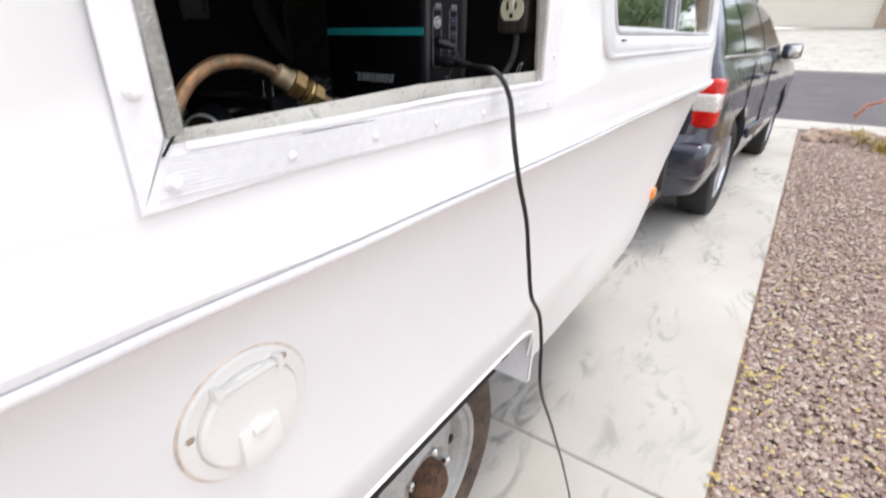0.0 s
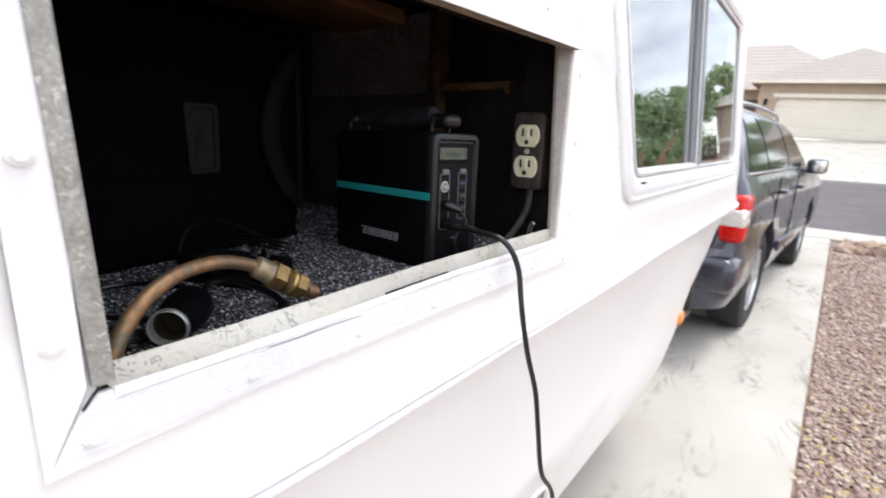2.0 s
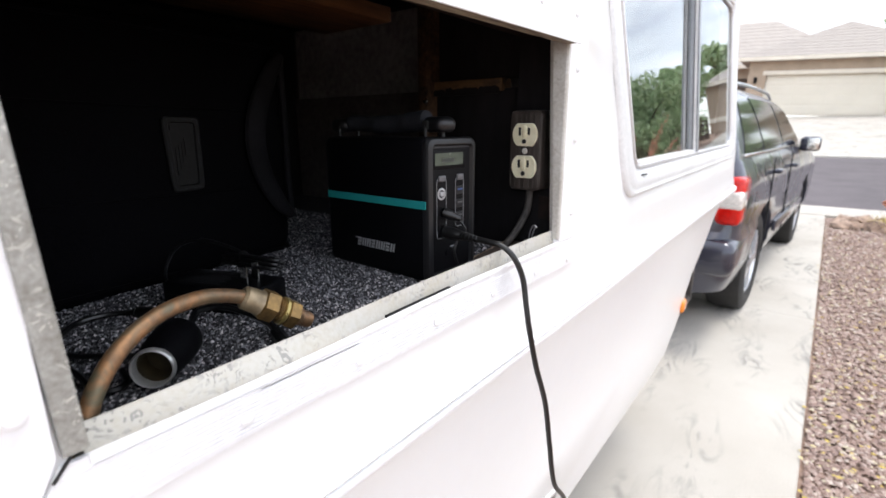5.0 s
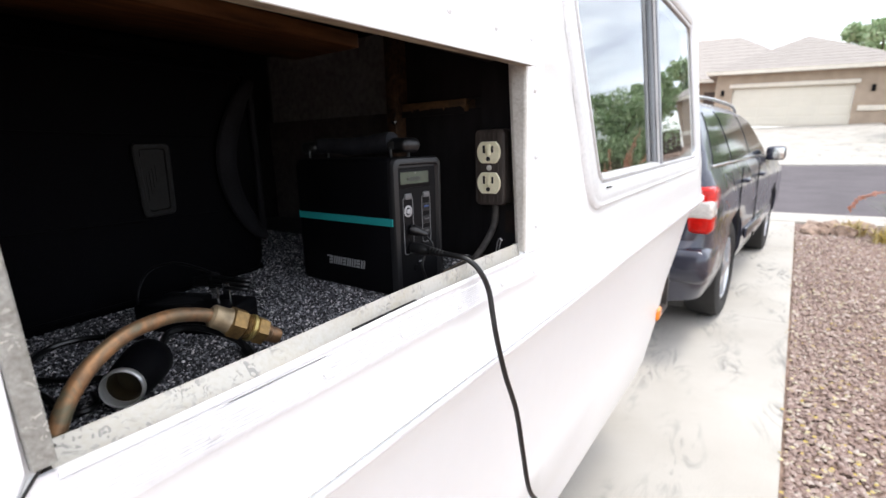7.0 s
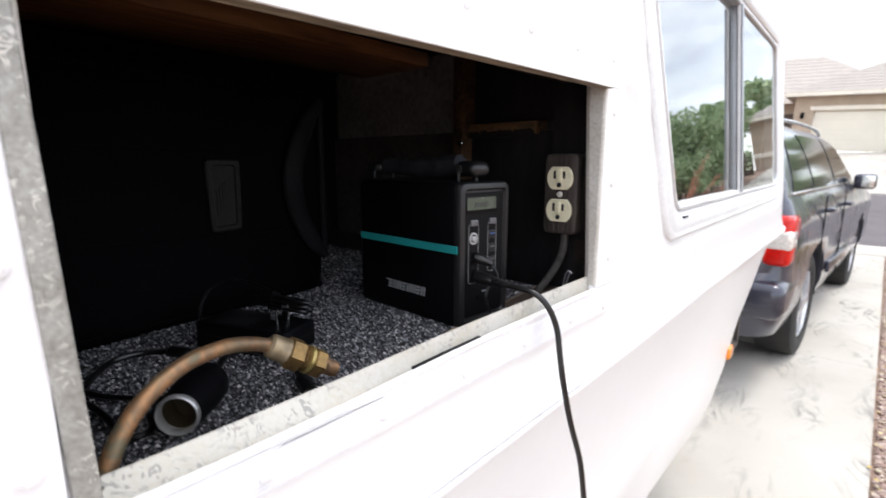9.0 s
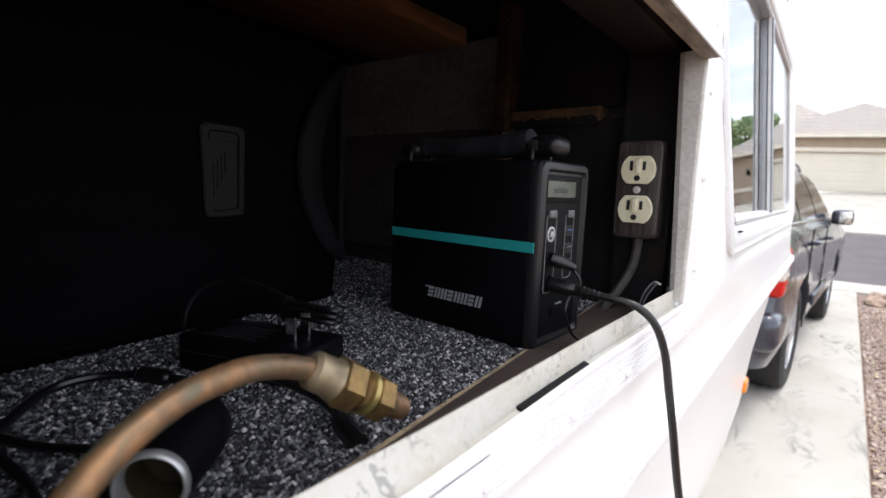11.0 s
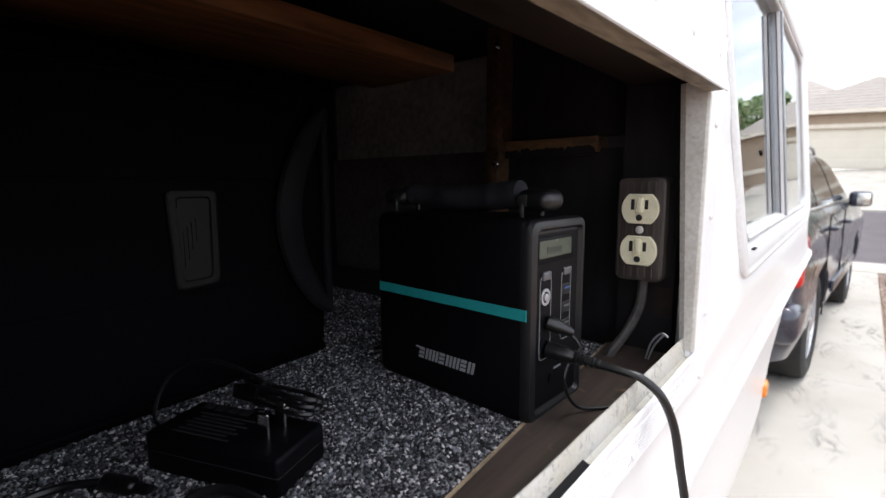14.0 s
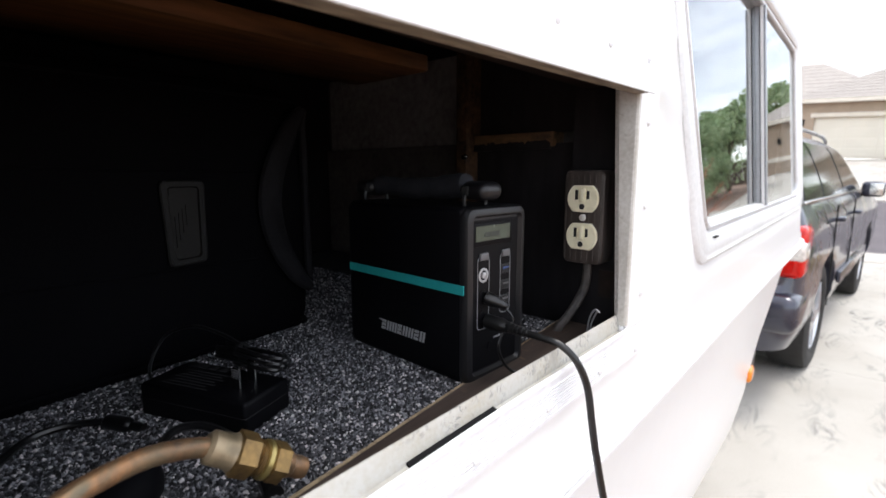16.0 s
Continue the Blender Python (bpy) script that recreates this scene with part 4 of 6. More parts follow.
# ---- power station ----
SX0, SX1, SY0, SY1, SZ0, SZ1 = -0.200, -0.055, -0.1410, -0.0705, 1.1200, 1.2515
STATION = thing("power_station", ((SX0 + SX1) / 2, (SY0 + SY1) / 2, SZ0), "black portable power station with a teal stripe on carpet", "power station")
part("body", box((SX0 + 0.004, SX1 - 0.0055), (SY0, SY1), (SZ0 + 0.001, SZ1 + 0.0002), 0.004, 3), BLACKPL, STATION)
for x0, x1 in ((SX0, SX0 + 0.0075), (SX1 - 0.0075, SX1)):
    bm = bm_new()
    outl = lambda d, r: round_poly(inset_poly([(SY0 - 0.0002, SZ0), (SY1 + 0.0005, SZ0), (SY1 + 0.0005, SZ1 + 0.0005), (SY0 - 0.0002, SZ1 + 0.0005)], d), r, 5)
    out = x1 if x1 == SX1 else x0
    inn = x0 if x1 == SX1 else x1
    s = 1 if x1 == SX1 else -1
    ring_bridge(bm, [[(x, p.x, p.y) for p in outl(d, r)] for x, d, r in ((inn, 0, 0.009), (out - s * 0.004, 0, 0.009), (out - s * 0.0012, 0.0015, 0.008), (out, 0.005, 0.006), (out - s * 0.0002, 0.0062, 0.005), (out - s * 0.0032, 0.0078, 0.004))])
    bmesh.ops.recalc_face_normals(bm, faces=bm.faces)
    end = part("end_cap", bm, GREYPL if x1 == SX1 else BLACKPL, STATION, "charcoal plastic end cap with a raised rim", 30)
part("stripe", box((SX0 + 0.003, SX1 - 0.0035), (SY0 - 0.0008, SY0 + 0.002), (1.1895, 1.1965)), TEAL, STATION, "teal stripe")
PX = SX1 - 0.0032
FACE = part("control_panel", box((PX - 0.002, PX + 0.0004), (SY0 + 0.008, SY1 - 0.008), (SZ0 + 0.009, SZ1 - 0.009), 0.0), BLACKPL, STATION, "charcoal front panel with ports")
part("display_bezel", box((PX, PX + 0.0013), (-0.1335, -0.0865), (1.2235, 1.2405), 0.0005), BLACKPL, FACE, "glossy black display bezel")
part("display", box((PX + 0.001, PX + 0.0016), (-0.1305, -0.0900), (1.2272, 1.2382)), LCD, FACE, "grey-green lcd display")
part("display_mark", box((PX + 0.0014, PX + 0.0018), (-0.121, -0.103), (1.2300, 1.2335)), mat("lcd_segments", (0.028, 0.036, 0.028), 0.4, bump=0), FACE)


def outline_loop(y0, y1, z0, z1, w=0.0006):
    bm = bm_new()
    a = round_poly([(y0, z0), (y1, z0), (y1, z1), (y0, z1)], 0.004, 4)
    b = round_poly(inset_poly([(y0, z0), (y1, z0), (y1, z1), (y0, z1)], w), 0.0035, 4)
    loops = [[(x, p.x, p.y) for p in r] for x, r in ((PX + 0.0003, a), (PX + 0.0008, a), (PX + 0.0008, b), (PX + 0.0003, b))]
    ring_bridge(bm, loops, cap=False)
    bmesh.ops.recalc_face_normals(bm, faces=bm.faces)
    return bm


for y0, y1, z0, z1 in ((-0.1275, -0.1135, 1.160, 1.2155), (-0.1005, -0.0875, 1.168, 1.2155)):
    part("port_outline", outline_loop(y0, y1, z0, z1), GREYINK, FACE, "thin grey printed outline")
for y, z in ((-0.1205, 1.2155), (-0.094, 1.2155)):
    part("button", box((PX, PX + 0.0022), (y - 0.0048, y + 0.0048), (z - 0.0028, z + 0.0028), 0.0010, 3), mat("grey_button", (0.11, 0.11, 0.115), 0.35, bump=0), FACE, "grey push button")
for k, z in enumerate((1.2030, 1.1905, 1.1785)):
    u = part("usb_port", box((PX, PX + 0.0011), (-0.0995, -0.0885), (z - 0.0038, z + 0.0038), 0.0006), GREYPL, FACE, "usb port")
    part("opening", box((PX + 0.0008, PX + 0.0013), (-0.0985, -0.0895), (z - 0.0029, z + 0.0029)), DARKGAP, u)
    part("tongue", box((PX + 0.0010, PX + 0.0016), (-0.0975, -0.0905), (z + 0.0002, z + 0.0016)), mat("blue_usb_tongue", (0.03, 0.07, 0.22), 0.4, bump=0) if k == 0 else mat("grey_usb_tongue", (0.07, 0.07, 0.075), 0.4, bump=0), u)
part("dc_port", lathe(bm_new(), [(0.0055, 0), (0.0055, 0.0010), (0.0040, 0.0012), (0.0036, 0.0002)], aim((PX, -0.1205, 1.2015), (1, 0, 0)), 24), SILVERINK, FACE, "bright round dc port")
part("port_core", lathe(bm_new(), [(0.0024, 0), (0.0024, 0.0016), (0.0014, 0.0020)], aim((PX, -0.1205, 1.2015), (1, 0, 0)), 16), SILVERINK, FACE)
for y, z in ((-0.1205, 1.1855), (-0.1205, 1.1700)):
    part("dc_socket", lathe(bm_new(), [(0.0050, 0), (0.0050, 0.0008), (0.0036, 0.0009), (0.0034, 0.0002)], aim((PX, y, z), (1, 0, 0)), 20), BLACKPL, FACE)
part("input_socket", lathe(bm_new(), [(0.0036, 0), (0.0036, 0.0012), (0.0022, 0.0012)], aim((PX, -0.111, 1.1445), (1, 0, 0)), 16), BLACKPL, FACE)
part("input_label", box((PX, PX + 0.0007), (-0.1075, -0.0985), (1.1495, 1.1510)), GREYINK, FACE)
# maker's name on the long side, as plain silver strokes of its size
badge = part("side_mark", box((-0.1560, -0.1515), (SY0 - 0.0003, SY0 + 0.001), (1.1512, 1.1524)), SILVERINK, STATION, "silver maker's mark of plain slanted strokes")
for k in range(8):
    sl = Matrix.Translation((-0.1535 + 0.0068 * k, 0, 1.1438))
    bm = bm_new()
    for x0, w, z0, z1 in ((0.0, 0.0022, 0.0, 0.0084), (0.0034, 0.0022, 0.0, 0.0084)) if k % 3 else ((0.0, 0.0052, 0.0, 0.0022), (0.0, 0.0052, 0.0031, 0.0053), (0.0, 0.0052, 0.0062, 0.0084)):
        vs = bmesh.ops.create_cube(bm, size=1)["verts"]
        for v in vs:
            z = z0 + (v.co.z + 0.5) * (z1 - z0)
            v.co = sl @ Vector((x0 + (v.co.x + 0.5) * w + 0.22 * z, SY0 + v.co.y * 0.0006, z))
    part("stroke", bm, SILVERINK, badge)
# handle: hooks at both ends and a padded wrap
HYM = -0.1080
for x, s in ((-0.0765, 1), (-0.1985, -1)):
    bm = bm_new()
    tube(bm, [(x, HYM - 0.012, SZ1 - 0.003), (x, HYM - 0.013, SZ1 + 0.006), (x, HYM - 0.008, SZ1 + 0.0145), (x, HYM + 0.006, SZ1 + 0.0145), (x, HYM + 0.012, SZ1 + 0.006), (x, HYM + 0.012, SZ1 - 0.003)], 0.0016, 8, 5)
    part("handle_hook", bm, GREYPL, STATION, "dark metal handle loop")
    x0, x1 = sorted((x - s * 0.007, x + s * 0.0185))
    part("handle_end", box((x0, x1), (HYM - 0.0125, HYM + 0.0125), (SZ1 + 0.0045, SZ1 + 0.0185), 0.0066, 5), GREYPL, STATION, "rounded black plastic handle end")
    part("handle_slot", box((x - 0.0035, x + 0.0035), (HYM - 0.0131, HYM - 0.0120), (SZ1 + 0.0075, SZ1 + 0.0150), 0.0005), DARKGAP, STATION)
bm = bm_new()
tube(bm, [(-0.200, HYM, SZ1 + 0.0125), (-0.185, HYM, SZ1 + 0.0136), (-0.150, HYM, SZ1 + 0.0118), (-0.115, HYM, SZ1 + 0.0130), (-0.0855, HYM, SZ1 + 0.0152)], 0.0085, 14, 12, lambda t: 0.0072 + 0.0022 * t + 0.0007 * math.sin(9 * t) ** 2 + 0.0004 * math.sin(41 * t))
part("handle_wrap", bm, STRAP, STATION, "dark grey padded fabric wrap")

STATION.matrix_basis = STATION.matrix_basis @ pose(0, 0, -0.0010, 0, 0, -2.2)

# ---- cable from the station to the ground outside ----
CABLE = thing("power_cable", (0.03, -0.05, 1.0), "thick black power cable running out over the sill", "cable")
PLUG = Vector((PX, -0.1205, 1.1655))
bm = bm_new()
d = Vector((1.0, 0.12, -0.10)).normalized()
lathe(bm, [(0.0030, 0.0), (0.0054, 0.001), (0.0055, 0.014), (0.0046, 0.017), (0.0042, 0.019)], aim(PLUG, d), 20)
part("plug", bm, RUBBER, CABLE, "moulded black plug")
bm = bm_new()
prof = [(0.0040, 0.018)]
for k in range(5):
    prof += [(0.0043 - 0.0003 * k, 0.0195 + 0.0034 * k), (0.0043 - 0.0003 * k, 0.0213 + 0.0034 * k), (0.0027, 0.0217 + 0.0034 * k), (0.0027, 0.0226 + 0.0034 * k)]
lathe(bm, prof, aim(PLUG, d), 16)
part("strain_relief", bm, RUBBER, CABLE, "ribbed strain relief")
bm = bm_new()
e = PLUG + d * 0.036
tube(bm, [e, e + d * 0.012, (0.0000, -0.1125, 1.1585), (0.0110, -0.1095, 1.1490), (0.0175, -0.1040, 1.1300), (0.0225, -0.1049, 1.1060), (0.0265, -0.1051, 1.0850), (0.0310, -0.0965, 1.0450), (0.0345, -0.0795, 1.0000), (0.0365, -0.0685, 0.9500),
          (0.0380, -0.0534, 0.8930), (0.0385, -0.0215, 0.8500), (0.0390, -0.0034, 0.7930), (0.0370, 0.0206, 0.6960), (0.0330, 0.1045, 0.5570), (0.0270, 0.2345, 0.3400), (0.0240, 0.3425, 0.1400), (0.0300, 0.3975, 0.0200), (0.0600, 0.4725, 0.0060)], 0.0026, 12, 6)
part("lead", bm, RUBBER, CABLE)

THIN = thing("thin_lead", (-0.04, -0.09, 1.15), "thin black charging lead hanging from the power station", "cable")
q = Vector((PX, -0.1205, 1.1835))
bm = bm_new()
lathe(bm, [(0.0030, 0), (0.0048, 0.0006), (0.0048, 0.008), (0.0036, 0.010), (0.0030, 0.016), (0.0016, 0.018)], aim(q, (1, 0.35, -0.35)), 16)
part("small_plug", bm, RUBBER, THIN)
bm = bm_new()
tube(bm, [q + Vector((0.013, 0.005, -0.0055)), (-0.0405, -0.1125, 1.1715), (-0.0395, -0.1120, 1.1660), (-0.0430, -0.1190, 1.1585), (-0.0435, -0.1232, 1.1480), (-0.0420, -0.1180, 1.1350), (-0.0385, -0.1110, 1.1275), (-0.0330, -0.1020, 1.1252), (-0.0260, -0.0930, 1.1250)], 0.0011, 8, 6)
part("wire", bm, RUBBER, THIN)

# ---- outlet box ----
OUT = thing("electrical_outlet", (-0.043, 0.03, 1.19), "ivory duplex power outlet in a brown woodgrain cover", "outlet")
OX, OZ, OY = -0.0435, 1.2350, 0.0055
bm = bm_new()
ol = [(OX - 0.0195, OZ - 0.0425), (OX + 0.0195, OZ - 0.0425), (OX + 0.0195, OZ + 0.0425), (OX - 0.0195, OZ + 0.0425)]
ring_bridge(bm, [[(p.x, y, p.y) for p in round_poly(inset_poly(ol, dd), 0.007, 5)] for y, dd in ((0.0295, 0.0), (OY + 0.003, 0.0), (OY + 0.0008, 0.0008), (OY, 0.003))])
bmesh.ops.recalc_face_normals(bm, faces=bm.faces)
part("cover", bm, WOODGRAIN, OUT, "brown woodgrain cover box", 40)
for dz in (0.0170, -0.0170):
    bm = bm_new()
    prof = []
    for k in range(40):
        a = 2 * math.pi * k / 40
        prof.append(Vector((0.0148 * math.cos(a), max(-0.0120, min(0.0120, 0.0149 * math.sin(a))))))
    ring_bridge(bm, [[(OX + p.x * s, y, OZ + dz + p.y * s) for p in prof] for y, s in ((OY + 0.001, 1.0), (OY - 0.0018, 1.0), (OY - 0.0028, 0.95))])
    bmesh.ops.recalc_face_normals(bm, faces=bm.faces)
    face = part("receptacle", bm, IVORY, OUT, "ivory receptacle face", 30)
    part("rib", box((OX - 0.0030, OX + 0.0030), (OY - 0.0042, OY - 0.0020), (OZ + dz - 0.0035, OZ + dz + 0.0100), 0.0019, 3), IVORY, face)
    for sx, w, h in ((-0.0054, 0.0027, 0.0086), (0.0054, 0.0027, 0.0074)):
        part("slot", box((OX + sx - w / 2, OX + sx + w / 2), (OY - 0.0031, OY + 0.001), (OZ + dz + 0.0020 - h / 2 + 0.0015, OZ + dz + 0.0020 + h / 2 + 0.0015)), DARKGAP, face)
    part("earth_hole", lathe(bm_new(), [(0.0026, -0.001), (0.0026, 0.0031), (0.0020, 0.0031)], aim((OX, OY, OZ + dz - 0.0070), (0, -1, 0)), 14), DARKGAP, face)
for k in range(7):
    fx = OX - 0.0165 + 0.0055 * k
    part("flute", box((fx - 0.0004, fx + 0.0004), (OY - 0.0004, OY + 0.001), (OZ - 0.0385, OZ + 0.0385), 0.0), GREYBOARD, OUT)
part("centre_screw", lathe(bm_new(), [(0.0032, 0), (0.0030, 0.0012), (0.0014, 0.0018)], aim((OX, OY, OZ), (0, -1, 0)), 14), mat("satin_steel_screw", (0.72, 0.70, 0.66), 0.5, 0.4, coarse=60, vary=0.06, bump=0.02), OUT)
bm = bm_new()
tube(bm, [(-0.043, 0.020, 1.194), (-0.0435, 0.018, 1.172), (-0.047, 0.014, 1.158), (-0.053, 0.006, 1.142), (-0.0600, -0.001, 1.129), (-0.0615, -0.003, 1.119)], 0.0042, 10, 6)
part("feed_cable", bm, mat("grey_cable_sheath", (0.055, 0.048, 0.044), 0.55, coarse=60, vary=0.3, bump=0.1), OUT, "grey-brown sheathed feed cable")
for k in (0, 1):
    bm = bm_new()
    tube(bm, [(-0.0310 + 0.002 * k, -0.002, 1.131), (-0.026 + 0.003 * k, -0.010, 1.145), (-0.019 + 0.0035 * k, -0.020, 1.156), (-0.013 + 0.0015 * k, -0.026, 1.1615 - 0.001 * k), (-0.008, -0.030, 1.161)], 0.0008, 6, 5)
    part("loose_wire", bm, mat("grey_wire", (0.42, 0.42, 0.44), 0.4, bump=0), OUT, "loose thin grey wire")

# ---- big soft case ----
BAG = thing("soft_case", (-0.42, -0.40, 1.1195), "large black nylon case with a leather badge and handle", "case")
bmat = Matrix.Translation((-0.2780, -0.1290, 1.1130)) @ pose(0, 0, 0, 0, 0, 4.0)
bm = bm_new()
ol = [(-0.31, -0.52), (0.0, -0.52), (0.0, 0.0), (-0.31, 0.0)]
levels = ((-0.006, 0.012), (0.004, 0.004), (0.02, 0.0), (0.12, -0.004), (0.215, 0.0), (0.235, 0.004), (0.242, 0.014), (0.243, 0.03))
ring_bridge(bm, [[tuple(bmat @ Vector((p.x, p.y, z))) for p in round_poly(inset_poly(ol, dd), 0.022, 6)] for z, dd in levels])
bmesh.ops.recalc_face_normals(bm, faces=bm.faces)
part("body", bm, NYLON, BAG, "", 50)
for z in (0.009, 0.231):
    bm = bm_new()
    pts = round_poly(inset_poly(ol, 0.0005), 0.022, 6)
    tube(bm, [tuple(bmat @ Vector((p.x, p.y, z))) for p in pts + pts[:1]], 0.0022, 6, 1)
    part("piping", bm, NYLON, BAG)
bm = bm_new()
patch = [(-0.139, 0.087), (-0.108, 0.089), (-0.1065, 0.157), (-0.1420, 0.157)]
mk = lambda d, r, x: [tuple(bmat @ Vector((x, p.x, p.y))) for p in round_poly(inset_poly(patch, d), r, 5)]
ring_bridge(bm, [mk(0, 0.006, 0.003), mk(0, 0.006, 0.0062), mk(0.0012, 0.005, 0.0072), mk(0.005, 0.004, 0.0072), mk(0.006, 0.004, 0.0055)])
bmesh.ops.recalc_face_normals(bm, faces=bm.faces)
pt = part("badge", bm, LEATHER, BAG, "embossed dark leather badge with stitching")
bm = bm_new()
ln = mk(0.0025, 0.005, 0.0073)
ln = smooth_line([ln[k] for k in range(0, len(ln), 2)] + [ln[0]], 6)
for k in range(0, len(ln) - 1, 2):
    tube(bm, [ln[k], ln[k].lerp(ln[k + 1], 0.9)], 0.0005, 4, 1)
part("stitches", bm, STRAP, pt)
bm = bm_new()
bx(bm, (0.0054, 0.0066), (-0.1350, -0.1130), (0.1445, 0.1500), m=bmat)
for k in range(4):
    bx(bm, (0.0050, 0.0064), (-0.1320 + 0.003 * k, -0.1305 + 0.003 * k), (0.103 + 0.006 * k, 0.128 + 0.003 * k), m=bmat)
part("embossing", bm, LEATHER, pt)
# a padded grab handle folded over the front, beside its webbing strap
bm = bm_new()
arc = smooth_line([(-0.010, 0.222), (-0.026, 0.200), (-0.043, 0.165), (-0.049, 0.132), (-0.043, 0.098), (-0.026, 0.066), (-0.010, 0.048)], 5)
rings = []
for k, p in enumerate(arc):
    t = (arc[min(k + 1, len(arc) - 1)] - arc[max(k - 1, 0)]).normalized()
    nrm = Vector((-t.y, t.x))
    w = 0.0045 + 0.0075 * math.sin(math.pi * k / (len(arc) - 1)) ** 0.7
    rings.append([tuple(bmat @ Vector((0.010 + 0.006 * math.sin(a), p[0] + nrm.x * w * math.cos(a), p[1] + nrm.y * w * math.cos(a)))) for a in (2 * math.pi * j / 12 for j in range(12))])
ring_bridge(bm, rings)
bmesh.ops.recalc_face_normals(bm, faces=bm.faces)
WEBBING = mat("black_webbing", (0.009, 0.009, 0.0105), 0.8, spec=0.12, coarse=30, fine=500, vary=0.25, bump=0.5, depth=0.0006)
part("handle", bm, WEBBING, BAG, "padded grab handle")
part("handle_strap", box((0.003, 0.009), (-0.0110, -0.0040), (0.050, 0.220), 0.002, 2, bmat), WEBBING, BAG, "webbing strap behind the handle")
bm = bm_new()
for z in (0.085, 0.165):
    tube(bm, [tuple(bmat @ Vector((0.003, y, z + 0.002 * math.sin(40 * y)))) for y in (-0.50, -0.38, -0.26, -0.16, -0.06)], 0.0012, 6, 4)
part("seam", bm, NYLON, BAG)

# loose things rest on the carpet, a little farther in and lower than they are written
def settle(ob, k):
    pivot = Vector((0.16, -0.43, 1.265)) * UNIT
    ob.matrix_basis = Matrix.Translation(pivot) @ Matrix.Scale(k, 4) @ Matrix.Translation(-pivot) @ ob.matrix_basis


# ---- mains adapter ----
ADAPT = thing("power_adapter", (-0.135, -0.295, 1.127), "black mains adapter with prongs up and coiled lead", "adapter")
am = Matrix.Translation((-0.0945, -0.2930, 1.1280)) @ pose(0, 0, 0, 0, 0, 21.5)
AL, AW, AH = 0.081, 0.038, 0.0208
part("case", box((-AL, 0), (0, AW), (0, AH), 0.0022, 3, am), BLACKPL, ADAPT)
part("seam", box((-AL - 0.0002, 0.0002), (-0.0002, AW + 0.0002), (AH * 0.55, AH * 0.57), 0, 2, am), DARKGAP, ADAPT)
for y in (0.014, 0.0267):
    bm = bm_new()
    bx(bm, (-0.0215, -0.0150), (y - 0.0008, y + 0.0008), (AH, AH + 0.0130), 0.0005, 1, am)
    part("prong", bm, CHROME, ADAPT, "bright metal prong")
bm = bm_new()
for k in range(7):
    bx(bm, (-0.070 + 0.002 * (k % 3), -0.034 - 0.004 * (k % 2)), (0.006 + 0.0032 * k, 0.0072 + 0.0032 * k), (AH, AH + 0.0002), m=am)
for k in range(4):
    bx(bm, (-0.074 + 0.0085 * k, -0.068 + 0.0085 * k), (0.030, 0.036), (AH, AH + 0.0002), m=am)
part("rating_text", bm, mat("faint_grey_print", (0.019, 0.019, 0.020), 0.6, bump=0), ADAPT, "small grey printed bars")
bm = bm_new()
for k in range(5):
    z, s = AH + 0.005 + 0.0028 * (k % 3), 0.0022 * k
    tube(bm, [tuple(am @ Vector(p)) for p in ((-0.060, 0.040 + s * 0.3, z), (-0.035, 0.031 + s, z + 0.004), (-0.012, 0.026 + s, z + 0.004), (-0.003, 0.031 + s, z + 0.002), (-0.012, 0.040 + s, z), (-0.035, 0.041 + s, z + 0.001), (-0.060, 0.048 + s * 0.3, z))], 0.0014, 6, 5)
part("coiled_lead", bm, RUBBER, ADAPT, "coiled thin black lead")
bm = bm_new()
tube(bm, [tuple(am @ Vector(p)) for p in ((-0.081, 0.016, 0.012), (-0.095, 0.018, 0.016), (-0.100, 0.026, 0.027), (-0.095, 0.034, 0.039), (-0.078, 0.041, 0.044), (-0.056, 0.043, 0.040), (-0.036, 0.042, 0.034))], 0.0011, 8, 6)
part("loop_lead", bm, RUBBER, ADAPT)
part("lead_tie", lathe(bm_new(), [(0.005, 0), (0.0078, 0.0), (0.0078, 0.002), (0.005, 0.002)], am @ aim((-0.040, 0.040, AH + 0.009), (1, 0.1, 0)), 16, True), RUBBER, ADAPT)

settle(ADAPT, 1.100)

DCL = thing("dc_lead", (-0.13, -0.36, 1.128), "black lead with a barrel plug on the carpet", "cable")
bm = bm_new()
tube(bm, [(-0.055, -0.420, 1.131), (-0.11, -0.415, 1.131), (-0.153, -0.394, 1.131), (-0.177, -0.376, 1.1315), (-0.178, -0.357, 1.132), (-0.166, -0.340, 1.132)], 0.0021, 8, 6)
part("lead", bm, RUBBER, DCL)
bm = bm_new()
lathe(bm, [(0.0026, 0), (0.0044, 0.002), (0.0046, 0.016), (0.0036, 0.018), (0.0027, 0.019), (0.0027, 0.027)], aim((-0.168, -0.342, 1.132), (0.85, 0.45, -0.03)), 16)
part("barrel_plug", bm, RUBBER, DCL)

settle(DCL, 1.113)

# ---- cigarette-lighter socket on a lead ----
DULLBRASS = mat("dull_dark_brass", (0.060, 0.045, 0.022), 0.6, 0.3, coarse=60, vary=0.2, bump=0.1)
SOCK = thing("lighter_socket", (-0.07, -0.36, 1.128), "black 12 volt lighter socket with a bright metal rim", "socket")
sp, sd = Vector((-0.0500, -0.3775, 1.1405)), Vector((-0.72, 0.62, -0.04)).normalized()
bm = bm_new()
lathe(bm, [(0.0095, 0.044), (0.0094, 0.002), (0.0098, 0.001), (0.0104, 0.003), (0.0118, 0.012), (0.0132, 0.030), (0.0132, 0.040), (0.0105, 0.046), (0.006, 0.050), (0.004, 0.052)], aim(sp, sd), 28)
part("housing", bm, BLACKPL, SOCK)
